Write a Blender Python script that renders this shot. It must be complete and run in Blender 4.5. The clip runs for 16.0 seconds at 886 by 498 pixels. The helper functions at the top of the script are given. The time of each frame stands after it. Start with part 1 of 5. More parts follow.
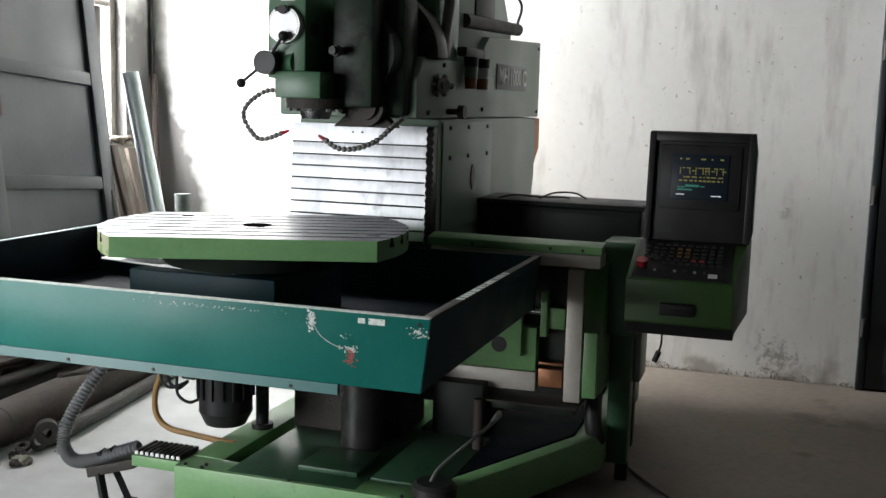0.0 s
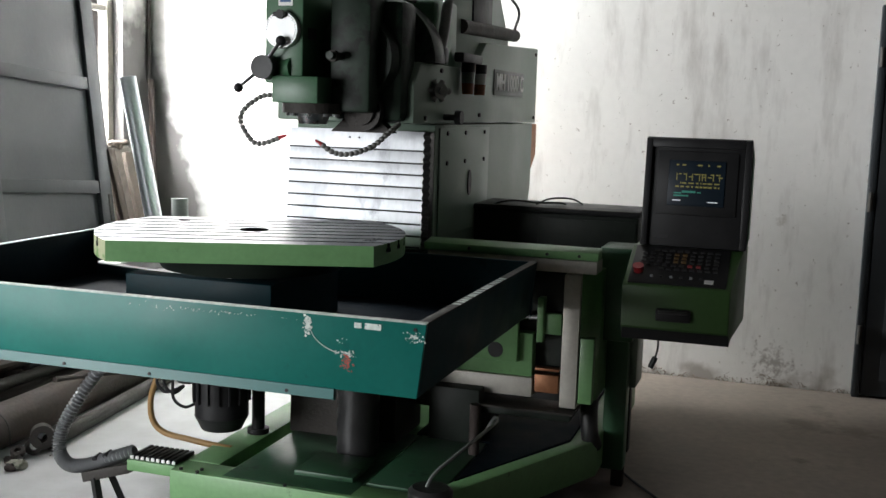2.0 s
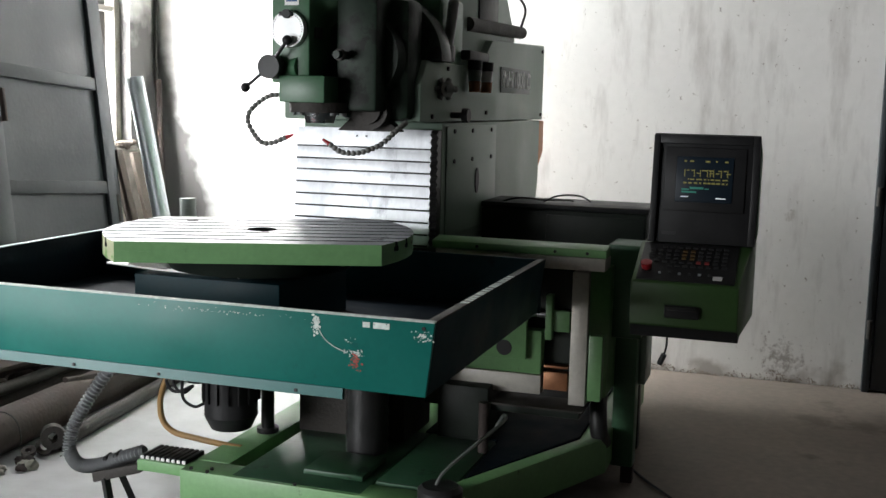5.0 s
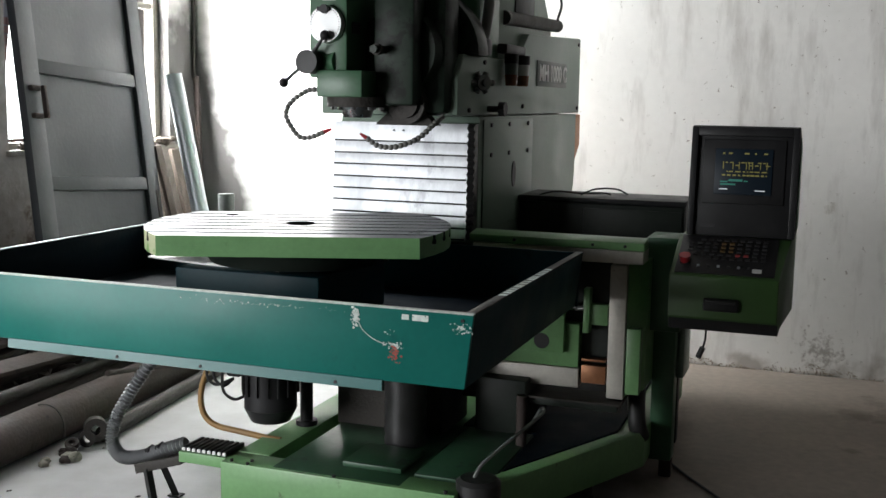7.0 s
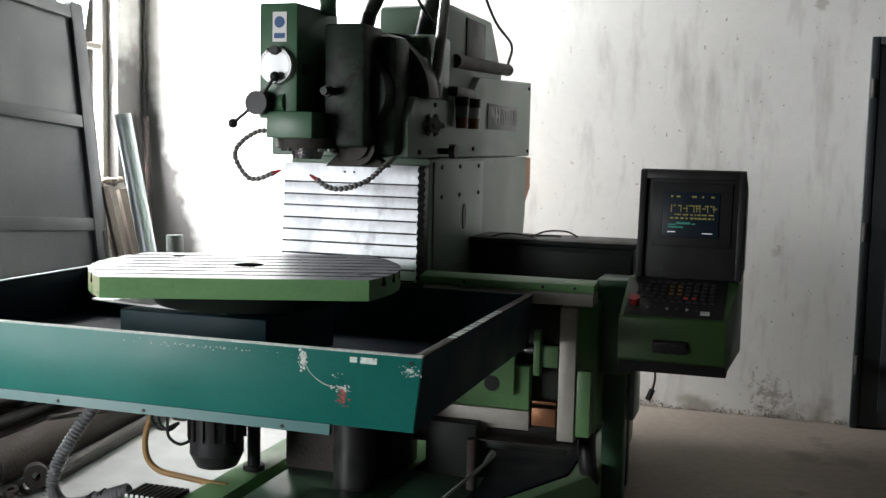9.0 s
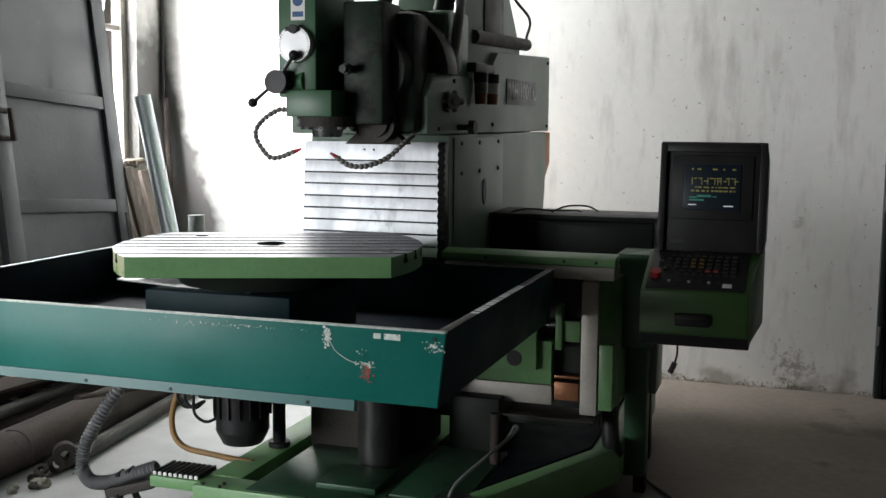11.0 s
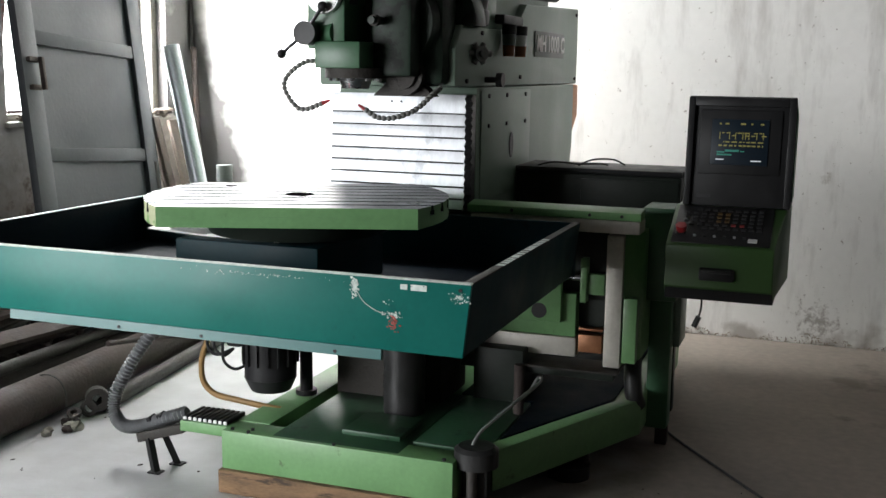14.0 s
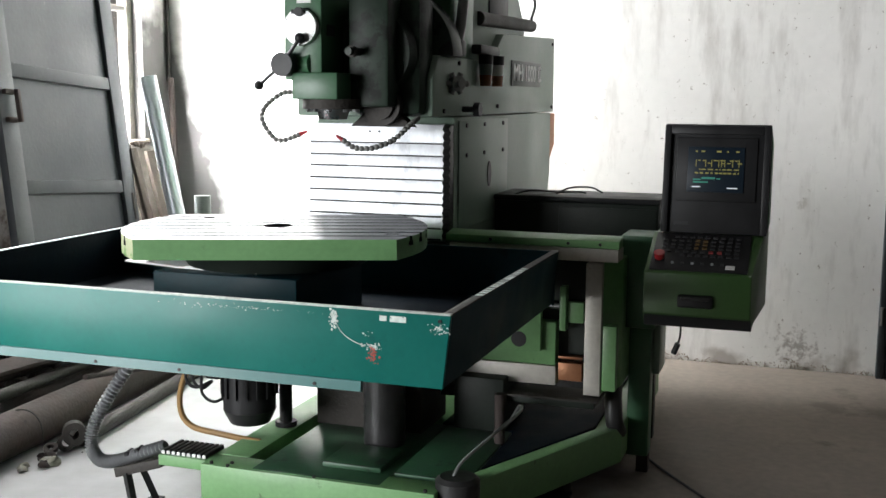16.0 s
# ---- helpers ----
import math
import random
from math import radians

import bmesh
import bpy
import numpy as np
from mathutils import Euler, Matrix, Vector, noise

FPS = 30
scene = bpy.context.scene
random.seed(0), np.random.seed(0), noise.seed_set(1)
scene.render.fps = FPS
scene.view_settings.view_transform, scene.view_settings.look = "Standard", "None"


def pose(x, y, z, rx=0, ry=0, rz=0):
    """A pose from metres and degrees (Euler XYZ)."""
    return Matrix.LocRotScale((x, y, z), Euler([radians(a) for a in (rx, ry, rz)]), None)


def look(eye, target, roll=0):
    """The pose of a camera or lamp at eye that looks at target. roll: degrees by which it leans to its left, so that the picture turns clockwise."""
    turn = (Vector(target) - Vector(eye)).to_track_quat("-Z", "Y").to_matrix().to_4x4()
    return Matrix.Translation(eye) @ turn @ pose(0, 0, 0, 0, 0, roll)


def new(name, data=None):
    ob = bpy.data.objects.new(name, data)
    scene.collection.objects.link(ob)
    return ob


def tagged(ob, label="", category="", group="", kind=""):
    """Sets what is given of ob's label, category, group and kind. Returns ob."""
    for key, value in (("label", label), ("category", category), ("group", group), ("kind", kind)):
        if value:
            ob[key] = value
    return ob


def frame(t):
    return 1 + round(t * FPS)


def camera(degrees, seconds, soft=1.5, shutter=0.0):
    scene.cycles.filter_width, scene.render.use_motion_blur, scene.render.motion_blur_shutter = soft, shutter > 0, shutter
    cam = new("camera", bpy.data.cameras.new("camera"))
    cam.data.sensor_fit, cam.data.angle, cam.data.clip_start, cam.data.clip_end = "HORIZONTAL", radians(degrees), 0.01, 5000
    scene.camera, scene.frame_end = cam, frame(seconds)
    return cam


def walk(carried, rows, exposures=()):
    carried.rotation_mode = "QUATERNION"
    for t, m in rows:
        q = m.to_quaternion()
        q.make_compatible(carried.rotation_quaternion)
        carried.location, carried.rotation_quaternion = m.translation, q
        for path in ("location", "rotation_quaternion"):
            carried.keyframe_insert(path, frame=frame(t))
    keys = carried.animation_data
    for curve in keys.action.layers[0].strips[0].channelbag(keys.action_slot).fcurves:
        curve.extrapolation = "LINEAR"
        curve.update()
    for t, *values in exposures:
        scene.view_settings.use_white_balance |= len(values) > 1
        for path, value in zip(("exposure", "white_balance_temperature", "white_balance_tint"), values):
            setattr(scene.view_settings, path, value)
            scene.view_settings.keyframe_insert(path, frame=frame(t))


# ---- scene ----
cam = camera(45.1, 16.0)
PATH = [
    (0, (0.923, -2.814, 1.498), (0.313, -0.929, 1.225), 1.6),
    (0.5, (0.925, -2.819, 1.496), (0.322, -0.93, 1.232), 1.8),
    (1, (0.924, -2.817, 1.497), (0.33, -0.926, 1.232), 1.9),
    (1.5, (0.925, -2.815, 1.496), (0.319, -0.927, 1.232), 1.8),
    (2, (0.924, -2.815, 1.496), (0.319, -0.927, 1.234), 1.8),
    (2.5, (0.926, -2.815, 1.499), (0.32, -0.927, 1.239), 1.7),
    (3, (0.923, -2.819, 1.495), (0.315, -0.932, 1.233), 1.5),
    (3.5, (0.923, -2.816, 1.498), (0.318, -0.928, 1.235), 1.6),
    (4, (0.928, -2.814, 1.502), (0.321, -0.927, 1.235), 1.6),
    (6.5, (0.918, -2.819, 1.495), (0.26, -0.95, 1.225), 0.7),
    (7, (0.919, -2.827, 1.493), (0.239, -0.967, 1.216), 0.9),
    (7.5, (0.921, -2.825, 1.492), (0.26, -0.957, 1.222), 1.2),
    (8, (0.924, -2.822, 1.49), (0.32, -0.934, 1.231), 1.7),
    (8.5, (0.92, -2.812, 1.491), (0.34, -0.914, 1.245), 1.6),
    (9, (0.924, -2.811, 1.491), (0.323, -0.914, 1.294), 1.3),
    (11.5, (0.922, -2.827, 1.49), (0.288, -0.948, 1.226), 0.3),
    (12, (0.922, -2.829, 1.49), (0.294, -0.952, 1.202), 0.4),
    (12.5, (0.92, -2.83, 1.492), (0.278, -0.961, 1.186), 0.3),
    (13, (0.921, -2.841, 1.503), (0.251, -0.988, 1.164), -0.3),
    (13.5, (0.928, -2.853, 1.503), (0.212, -1.021, 1.139), -0.3),
    (14, (0.928, -2.852, 1.496), (0.255, -0.998, 1.165), 0.8),
    (14.5, (0.932, -2.86, 1.496), (0.308, -0.999, 1.112), 1.2),
    (15, (0.924, -2.836, 1.496), (0.338, -0.967, 1.093), 1.3),
    (15.5, (0.922, -2.834, 1.498), (0.306, -0.96, 1.168), 0.7),
    (16, (0.929, -2.849, 1.506), (0.289, -0.975, 1.225), 0.4),
]
walk(cam, [(t, look(e, g, r)) for t, e, g, r in PATH],
     [(0, -0.62), (9, -0.7), (11.5, -0.95), (13, -0.7), (13.6, -0.5), (14.5, -0.22), (15.2, 0.1), (16, -0.14)])

# ---- world and light ----
world = bpy.data.worlds.new("sky")
scene.world = world
world.use_nodes = True
wn = world.node_tree.nodes
sky = wn.new("ShaderNodeTexSky")
sky.sky_type = 'NISHITA'
sky.sun_disc = False
sky.sun_elevation, sky.sun_rotation = radians(42), radians(250)
world.node_tree.links.new(sky.outputs[0], wn["Background"].inputs[0])
wn["Background"].inputs[1].default_value = 0.10


def area_lamp(name, eye, target, sx, sy, watts, colour=(1, 1, 1), spread=180):
    data = bpy.data.lights.new(name, 'AREA')
    data.shape, data.size, data.size_y, data.energy, data.color = 'RECTANGLE', sx, sy, watts, colour
    data.spread = radians(spread)
    ob = new(name, data)
    ob.matrix_world = look(eye, target)
    return ob


sun_data = bpy.data.lights.new("sun", 'SUN')
sun_data.energy, sun_data.angle, sun_data.color = 1.0, radians(12), (1, 0.96, 0.9)
new("sun", sun_data).matrix_world = look((-8, -3, 8), (0, 0, 0))
area_lamp("doorway_daylight", (-3.22, -3.0, 1.1), (-0.7, -0.1, -0.2), 2.4, 1.9, 160, (0.98, 1.0, 1.02), 115)
area_lamp("gate_daylight", (-2.3, -9.1, 1.1), (-1.0, 0, 1.1), 1.2, 2.0, 4, (0.97, 1.0, 1.02))
area_lamp("window_daylight", (-3.30, 2.45, 2.2), (0, 2.38, 1.7), 1.05, 1.95, 840, (0.99, 1.0, 1.0), 150)

# ---- materials ----


def mat(name, base, rough=0.5, metal=0.0, var=0.15, scale=6.0, fine=60.0, bump=0.05, wear=None, wear_amount=0.0, wear_scale=9.0, spec=0.5, island=0.0, stretch=(1, 1, 1)):
    """A painted, cast or natural surface: two scales of variation, relief and worn patches."""
    m = bpy.data.materials.new(name)
    m.use_nodes = True
    nt = m.node_tree
    n, link = nt.nodes, nt.links.new
    b = n["Principled BSDF"]
    b.inputs["Metallic"].default_value = metal
    b.inputs["Specular IOR Level"].default_value = spec
    tc = n.new("ShaderNodeTexCoord")
    mp = n.new("ShaderNodeMapping")
    mp.inputs["Scale"].default_value = stretch
    link(tc.outputs["Object"], mp.inputs[0])
    big = n.new("ShaderNodeTexNoise")
    big.inputs["Scale"].default_value, big.inputs["Detail"].default_value = scale, 6
    link(mp.outputs[0], big.inputs[0])
    small = n.new("ShaderNodeTexNoise")
    small.inputs["Scale"].default_value, small.inputs["Detail"].default_value = fine, 4
    link(mp.outputs[0], small.inputs[0])
    add = n.new("ShaderNodeMath")
    add.operation = 'MULTIPLY_ADD'
    link(small.outputs[0], add.inputs[0])
    add.inputs[1].default_value = 0.45
    link(big.outputs[0], add.inputs[2])
    ramp = n.new("ShaderNodeMapRange")
    ramp.inputs[1].default_value, ramp.inputs[2].default_value = 0.42, 1.05
    ramp.inputs[3].default_value, ramp.inputs[4].default_value = 1 - var, 1 + var
    link(add.outputs[0], ramp.inputs[0])
    tint = n.new("ShaderNodeMix")
    tint.data_type, tint.blend_type = 'RGBA', 'MULTIPLY'
    tint.inputs[0].default_value = 1
    tint.inputs[6].default_value = (*base, 1)
    link(ramp.outputs[0], tint.inputs[7])
    out = tint.outputs[2]
    if island:
        oi = n.new("ShaderNodeObjectInfo")
        r2 = n.new("ShaderNodeMapRange")
        r2.inputs[3].default_value, r2.inputs[4].default_value = 1 - island, 1 + island
        link(oi.outputs["Random"], r2.inputs[0])
        t2 = n.new("ShaderNodeMix")
        t2.data_type, t2.blend_type = 'RGBA', 'MULTIPLY'
        t2.inputs[0].default_value = 1
        link(out, t2.inputs[6])
        link(r2.outputs[0], t2.inputs[7])
        out = t2.outputs[2]
    if wear is not None:
        wt = n.new("ShaderNodeTexNoise")
        wt.inputs["Scale"].default_value, wt.inputs["Detail"].default_value, wt.inputs["Roughness"].default_value = wear_scale, 8, 0.65
        link(mp.outputs[0], wt.inputs[0])
        wr = n.new("ShaderNodeMapRange")
        wr.inputs[1].default_value, wr.inputs[2].default_value = 0.72 - wear_amount, 0.78 - wear_amount
        link(wt.outputs[0], wr.inputs[0])
        t3 = n.new("ShaderNodeMix")
        t3.data_type = 'RGBA'
        link(wr.outputs[0], t3.inputs[0])
        link(out, t3.inputs[6])
        t3.inputs[7].default_value = (*wear, 1)
        out = t3.outputs[2]
    link(out, b.inputs["Base Color"])
    rr = n.new("ShaderNodeMapRange")
    rr.inputs[1].default_value, rr.inputs[2].default_value = 0.3, 0.7
    rr.inputs[3].default_value, rr.inputs[4].default_value = max(0.03, rough - 0.1), min(1, rough + 0.1)
    link(big.outputs[0], rr.inputs[0])
    link(rr.outputs[0], b.inputs["Roughness"])
    if bump:
        bp = n.new("ShaderNodeBump")
        bp.inputs["Strength"].default_value, bp.inputs["Distance"].default_value = 1.0, bump * 0.02
        link(add.outputs[0], bp.inputs["Height"])
        link(bp.outputs[0], b.inputs["Normal"])
    return m


def glow(name, colour, strength):
    m = bpy.data.materials.new(name)
    m.use_nodes = True
    b = m.node_tree.nodes["Principled BSDF"]
    b.inputs["Base Color"].default_value = (*colour, 1)
    b.inputs["Emission Color"].default_value = (*colour, 1)
    b.inputs["Emission Strength"].default_value = strength
    return m


M_TEAL = mat("teal_paint", (0.003, 0.118, 0.098), 0.4, var=0.15, scale=3, wear=(0.004, 0.09, 0.078), wear_amount=0.08, bump=0.03, spec=0.3)
M_TEAL_LIP = mat("teal_lip_paint", (0.012, 0.10, 0.095), 0.42, var=0.15, scale=4, bump=0.03)
# oily green, darkened as well for the tray's shade over the base
M_BASEPLATE = mat("shaded_oily_green", (0.022, 0.062, 0.032), 0.4, var=0.3, scale=5, wear=(0.012, 0.025, 0.015), wear_amount=0.14, bump=0.04, spec=0.35)
M_GREEN = mat("light_green_paint", (0.135, 0.28, 0.115), 0.45, var=0.2, scale=4, wear=(0.07, 0.12, 0.05), wear_amount=0.06, bump=0.04)
M_DGREEN = mat("machine_green_paint", (0.045, 0.125, 0.062), 0.42, var=0.2, scale=4, wear=(0.03, 0.06, 0.035), wear_amount=0.05, bump=0.05)
M_GREY_GREEN = mat("grey_green_paint", (0.19, 0.26, 0.205), 0.45, var=0.1, scale=3, wear=(0.1, 0.13, 0.1), wear_amount=0.0, bump=0.04)
M_DARK = mat("dark_casting_and_shade", (0.016, 0.021, 0.017), 0.45, var=0.3, scale=8, bump=0.06, spec=0.25)
# the tray's teal, darkened for faces that stand in shade
M_TEAL_DARK = mat("shaded_teal", (0.003, 0.026, 0.034), 0.5, var=0.25, scale=5, wear=(0.004, 0.015, 0.02), wear_amount=0.12, bump=0.03, spec=0.2)
M_SWIVEL = mat("oil_stained_green", (0.015, 0.028, 0.018), 0.5, var=0.4, scale=6, bump=0.06, spec=0.25, wear=(0.006, 0.008, 0.006), wear_amount=0.2)
# oily sheet, its colour lowered further for shade inside the tray
M_OILY_SHADE = mat("oily_sheet_in_shade", (0.003, 0.007, 0.012), 0.6, var=0.3, scale=6, bump=0.05, spec=0.05)
M_BLACK = mat("black_plastic", (0.018, 0.018, 0.019), 0.45, var=0.2, scale=10, bump=0.04, spec=0.25)
M_HOLE = mat("shadowed_bore", (0.004, 0.004, 0.004), 1.0, var=0.1, bump=0.0, spec=0.0)
M_RUBBER = mat("black_rubber", (0.019, 0.019, 0.019), 0.4, var=0.25, scale=14, bump=0.1, spec=0.4)
M_STEEL = mat("machined_steel", (0.52, 0.53, 0.55), 0.3, 1.0, var=0.18, scale=5, fine=120, bump=0.03)
M_TABLE = mat("ground_steel_tabletop", (0.18, 0.185, 0.2), 0.36, 1.0, var=0.2, scale=4, fine=90, wear=(0.24, 0.235, 0.23), wear_amount=0.1, bump=0.03)
M_PLATE = mat("brushed_cover_steel", (0.37, 0.38, 0.395), 0.38, 1.0, var=0.3, scale=9, fine=50, bump=0.03, stretch=(1, 1, 0.35), island=0.22, wear=(0.25, 0.258, 0.27), wear_amount=0.12, wear_scale=7)
M_WAY = mat("bare_way_steel", (0.5, 0.48, 0.43), 0.45, 0.35, var=0.2, scale=9, wear=(0.35, 0.3, 0.24), wear_amount=0.05, bump=0.06)
M_CREAM = mat("worn_cream_paint", (0.42, 0.44, 0.28), 0.5, var=0.25, scale=10, wear=(0.16, 0.30, 0.1), wear_amount=0.2, bump=0.06)
M_HOSE = mat("grey_hose", (0.17, 0.175, 0.18), 0.38, var=0.2, scale=12, bump=0.08)
M_CONDUIT = mat("dull_conduit", (0.22, 0.23, 0.22), 0.45, 0.3, var=0.2, scale=20, bump=0.1)
M_LOC = mat("segmented_coolant_hose", (0.16, 0.16, 0.15), 0.4, var=0.2, scale=20, bump=0.04)
M_BROWN = mat("brown_rubber_hose", (0.26, 0.15, 0.05), 0.5, var=0.2, scale=12, bump=0.05)
M_RUST = mat("rusty_steel", (0.030, 0.021, 0.018), 0.85, 0.0, var=0.4, scale=9, fine=80, bump=0.35, wear=(0.07, 0.04, 0.025), wear_amount=0.08)
M_PIPE = mat("brown_rusted_pipe", (0.055, 0.038, 0.032), 0.75, 0.0, var=0.4, scale=6, fine=60, bump=0.3, wear=(0.04, 0.028, 0.024), wear_amount=0.15)
M_LUMP = mat("pale_rubble", (0.30, 0.29, 0.24), 0.9, var=0.4, scale=20, bump=0.4)
M_TUBE = mat("dull_grey_tube", (0.085, 0.095, 0.09), 0.6, var=0.25, scale=9, bump=0.1)
M_SCRAP = mat("dull_scrap_steel", (0.036, 0.032, 0.028), 0.68, 0.2, var=0.35, scale=9, fine=80, bump=0.3)
M_WOOD = mat("rough_sawn_wood", (0.19, 0.115, 0.06), 0.8, var=0.6, scale=5, fine=50, bump=0.5, wear=(0.05, 0.032, 0.02), wear_amount=0.2, wear_scale=3, stretch=(1, 6, 6))
M_PLANK = mat("old_grey_wood", (0.065, 0.05, 0.038), 0.85, var=0.35, scale=5, fine=50, bump=0.5, stretch=(8, 8, 1))
M_NAMEPLATE = mat("grey_plate_enamel", (0.11, 0.13, 0.115), 0.45, var=0.1, bump=0.02)
M_GALV = mat("galvanised_steel", (0.42, 0.45, 0.47), 0.4, 0.6, var=0.2, scale=8, bump=0.05)
M_DOOR = mat("grey_door_paint", (0.0145, 0.019, 0.0235), 0.6, var=0.2, scale=3, fine=40, wear=(0.045, 0.048, 0.052), wear_amount=0.05, bump=0.1)
M_CONSOLE = mat("console_green_paint", (0.036, 0.088, 0.022), 0.45, var=0.15, scale=4, bump=0.03)
M_WHITE = mat("white_plastic", (0.75, 0.75, 0.74), 0.4, var=0.06, bump=0.02)
M_DIAL = mat("brushed_aluminium", (0.56, 0.57, 0.57), 0.4, 0.5, var=0.06, scale=10, bump=0.02)
M_RED = mat("red_plastic", (0.30, 0.015, 0.02), 0.4, var=0.1, bump=0.02)
M_REDKEY = mat("red_key", (0.28, 0.04, 0.04), 0.5, var=0.1, bump=0.0)
M_AMBERKEY = mat("yellow_key", (0.10, 0.06, 0.02), 0.5, var=0.1, bump=0.0)
M_GREYKEY = mat("grey_key", (0.022, 0.022, 0.024), 0.5, var=0.1, bump=0.0)
M_AMBER = mat("amber_oil_bowl", (0.18, 0.07, 0.03), 0.15, var=0.2, bump=0.0)
M_CLEAR = mat("cloudy_bowl", (0.5, 0.52, 0.5), 0.15, var=0.1, bump=0.0)
M_BLUE = mat("blue_print", (0.03, 0.10, 0.25), 0.5, var=0.1, bump=0.0)
M_SCREEN = mat("screen_glass", (0.012, 0.02, 0.03), 0.4, var=0.1, bump=0.0, spec=0.2)
M_YTEXT = glow("screen_yellow", (0.30, 0.27, 0.07), 0.08)
M_GTEXT = glow("screen_green", (0.04, 0.26, 0.20), 0.12)
M_WTEXT = glow("screen_white", (0.8, 0.85, 0.9), 0.4)
M_COPPER = mat("stained_copper", (0.30, 0.13, 0.06), 0.5, 0.5, var=0.3, bump=0.1)
M_ORANGE = mat("primer_orange", (0.55, 0.26, 0.13), 0.6, var=0.15, bump=0.05)
M_SHEET = mat("bright_zinc_sheet", (0.72, 0.72, 0.70), 0.35, 0.3, var=0.1, scale=8, bump=0.02)
M_CHIP = mat("chipped_white", (0.50, 0.56, 0.52), 0.7, var=0.25, scale=60, bump=0.1)
M_REDCHIP = mat("red_primer", (0.30, 0.06, 0.045), 0.7, var=0.3, scale=60, bump=0.1)
M_FRAME = mat("old_window_paint", (0.20, 0.185, 0.16), 0.7, var=0.3, scale=12, bump=0.3, wear=(0.2, 0.17, 0.13), wear_amount=0.12)


def wall_material():
    m = mat("whitewashed_plaster", (0.74, 0.73, 0.71), 0.9, var=0.07, scale=1.6, fine=22, bump=0.12, wear=(0.50, 0.48, 0.45), wear_amount=0.06, wear_scale=5, spec=0.2)
    nt = m.node_tree
    n, link = nt.nodes, nt.links.new
    b = n["Principled BSDF"]
    old = b.inputs["Base Color"].links[0].from_socket
    # small chips and pock marks in the whitewash
    tc = n.new("ShaderNodeTexCoord")
    v = n.new("ShaderNodeTexNoise")
    v.inputs["Scale"].default_value, v.inputs["Detail"].default_value, v.inputs["Roughness"].default_value = 26, 6, 0.7
    link(tc.outputs["Object"], v.inputs[0])
    r = n.new("ShaderNodeMapRange")
    r.inputs[1].default_value, r.inputs[2].default_value, r.inputs[4].default_value = 0.64, 0.68, 0.85
    link(v.outputs[0], r.inputs[0])
    # damp, crumbling foot of the wall
    s = n.new("ShaderNodeSeparateXYZ")
    link(tc.outputs["Object"], s.inputs[0])
    big = n.new("ShaderNodeTexNoise")
    big.inputs["Scale"].default_value, big.inputs["Detail"].default_value = 4.5, 8
    link(tc.outputs["Object"], big.inputs[0])
    a = n.new("ShaderNodeMath")
    a.operation = 'MULTIPLY_ADD'
    link(big.outputs[0], a.inputs[0])
    a.inputs[1].default_value = -0.75
    link(s.outputs[2], a.inputs[2])
    r2 = n.new("ShaderNodeMapRange")
    r2.inputs[1].default_value, r2.inputs[2].default_value, r2.inputs[3].default_value, r2.inputs[4].default_value = -0.43, -0.31, 0.75, 0.0
    link(a.outputs[0], r2.inputs[0])
    mp = n.new("ShaderNodeMapping")
    mp.inputs["Scale"].default_value = (7, 7, 1.6)
    link(tc.outputs["Object"], mp.inputs[0])
    st = n.new("ShaderNodeTexNoise")
    st.inputs["Scale"].default_value, st.inputs["Detail"].default_value, st.inputs["Roughness"].default_value = 1.3, 9, 0.62
    link(mp.outputs[0], st.inputs[0])
    r3 = n.new("ShaderNodeMapRange")
    r3.inputs[1].default_value, r3.inputs[2].default_value, r3.inputs[4].default_value = 0.50, 0.72, 0.7
    link(st.outputs[0], r3.inputs[0])
    ms = n.new("ShaderNodeMix")
    ms.data_type = 'RGBA'
    link(r3.outputs[0], ms.inputs[0])
    link(old, ms.inputs[6])
    ms.inputs[7].default_value = (0.46, 0.44, 0.42, 1)
    old = ms.outputs[2]
    mx = n.new("ShaderNodeMath")
    mx.operation = 'MAXIMUM'
    link(r.outputs[0], mx.inputs[0])
    link(r2.outputs[0], mx.inputs[1])
    # the window sill's soft shadow in the corner, painted as a slanting dark patch
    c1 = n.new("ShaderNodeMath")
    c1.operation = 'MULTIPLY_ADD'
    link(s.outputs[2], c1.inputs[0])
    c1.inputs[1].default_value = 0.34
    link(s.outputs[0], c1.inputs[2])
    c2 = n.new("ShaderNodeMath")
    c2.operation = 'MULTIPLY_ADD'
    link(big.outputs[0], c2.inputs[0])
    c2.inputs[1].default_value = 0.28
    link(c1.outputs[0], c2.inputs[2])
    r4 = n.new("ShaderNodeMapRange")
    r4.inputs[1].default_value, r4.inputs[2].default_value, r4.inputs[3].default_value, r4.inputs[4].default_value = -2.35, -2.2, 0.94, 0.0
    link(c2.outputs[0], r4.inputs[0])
    sill_shade = n.new("ShaderNodeMix")
    sill_shade.data_type = 'RGBA'
    link(r4.outputs[0], sill_shade.inputs[0])
    link(old, sill_shade.inputs[6])
    sill_shade.inputs[7].default_value = (0.075, 0.072, 0.07, 1)
    old = sill_shade.outputs[2]
    # a mouldy patch low on the wall
    dist = n.new("ShaderNodeVectorMath")
    dist.operation = 'DISTANCE'
    link(tc.outputs["Object"], dist.inputs[0])
    dist.inputs[1].default_value = (0.92, 3.35, 0.13)
    near = n.new("ShaderNodeMapRange")
    near.inputs[1].default_value, near.inputs[2].default_value, near.inputs[3].default_value, near.inputs[4].default_value = 0.02, 0.24, 0.27, 0.0
    link(dist.outputs["Value"], near.inputs[0])
    mo = n.new("ShaderNodeMath")
    link(near.outputs[0], mo.inputs[0])
    link(v.outputs[0], mo.inputs[1])
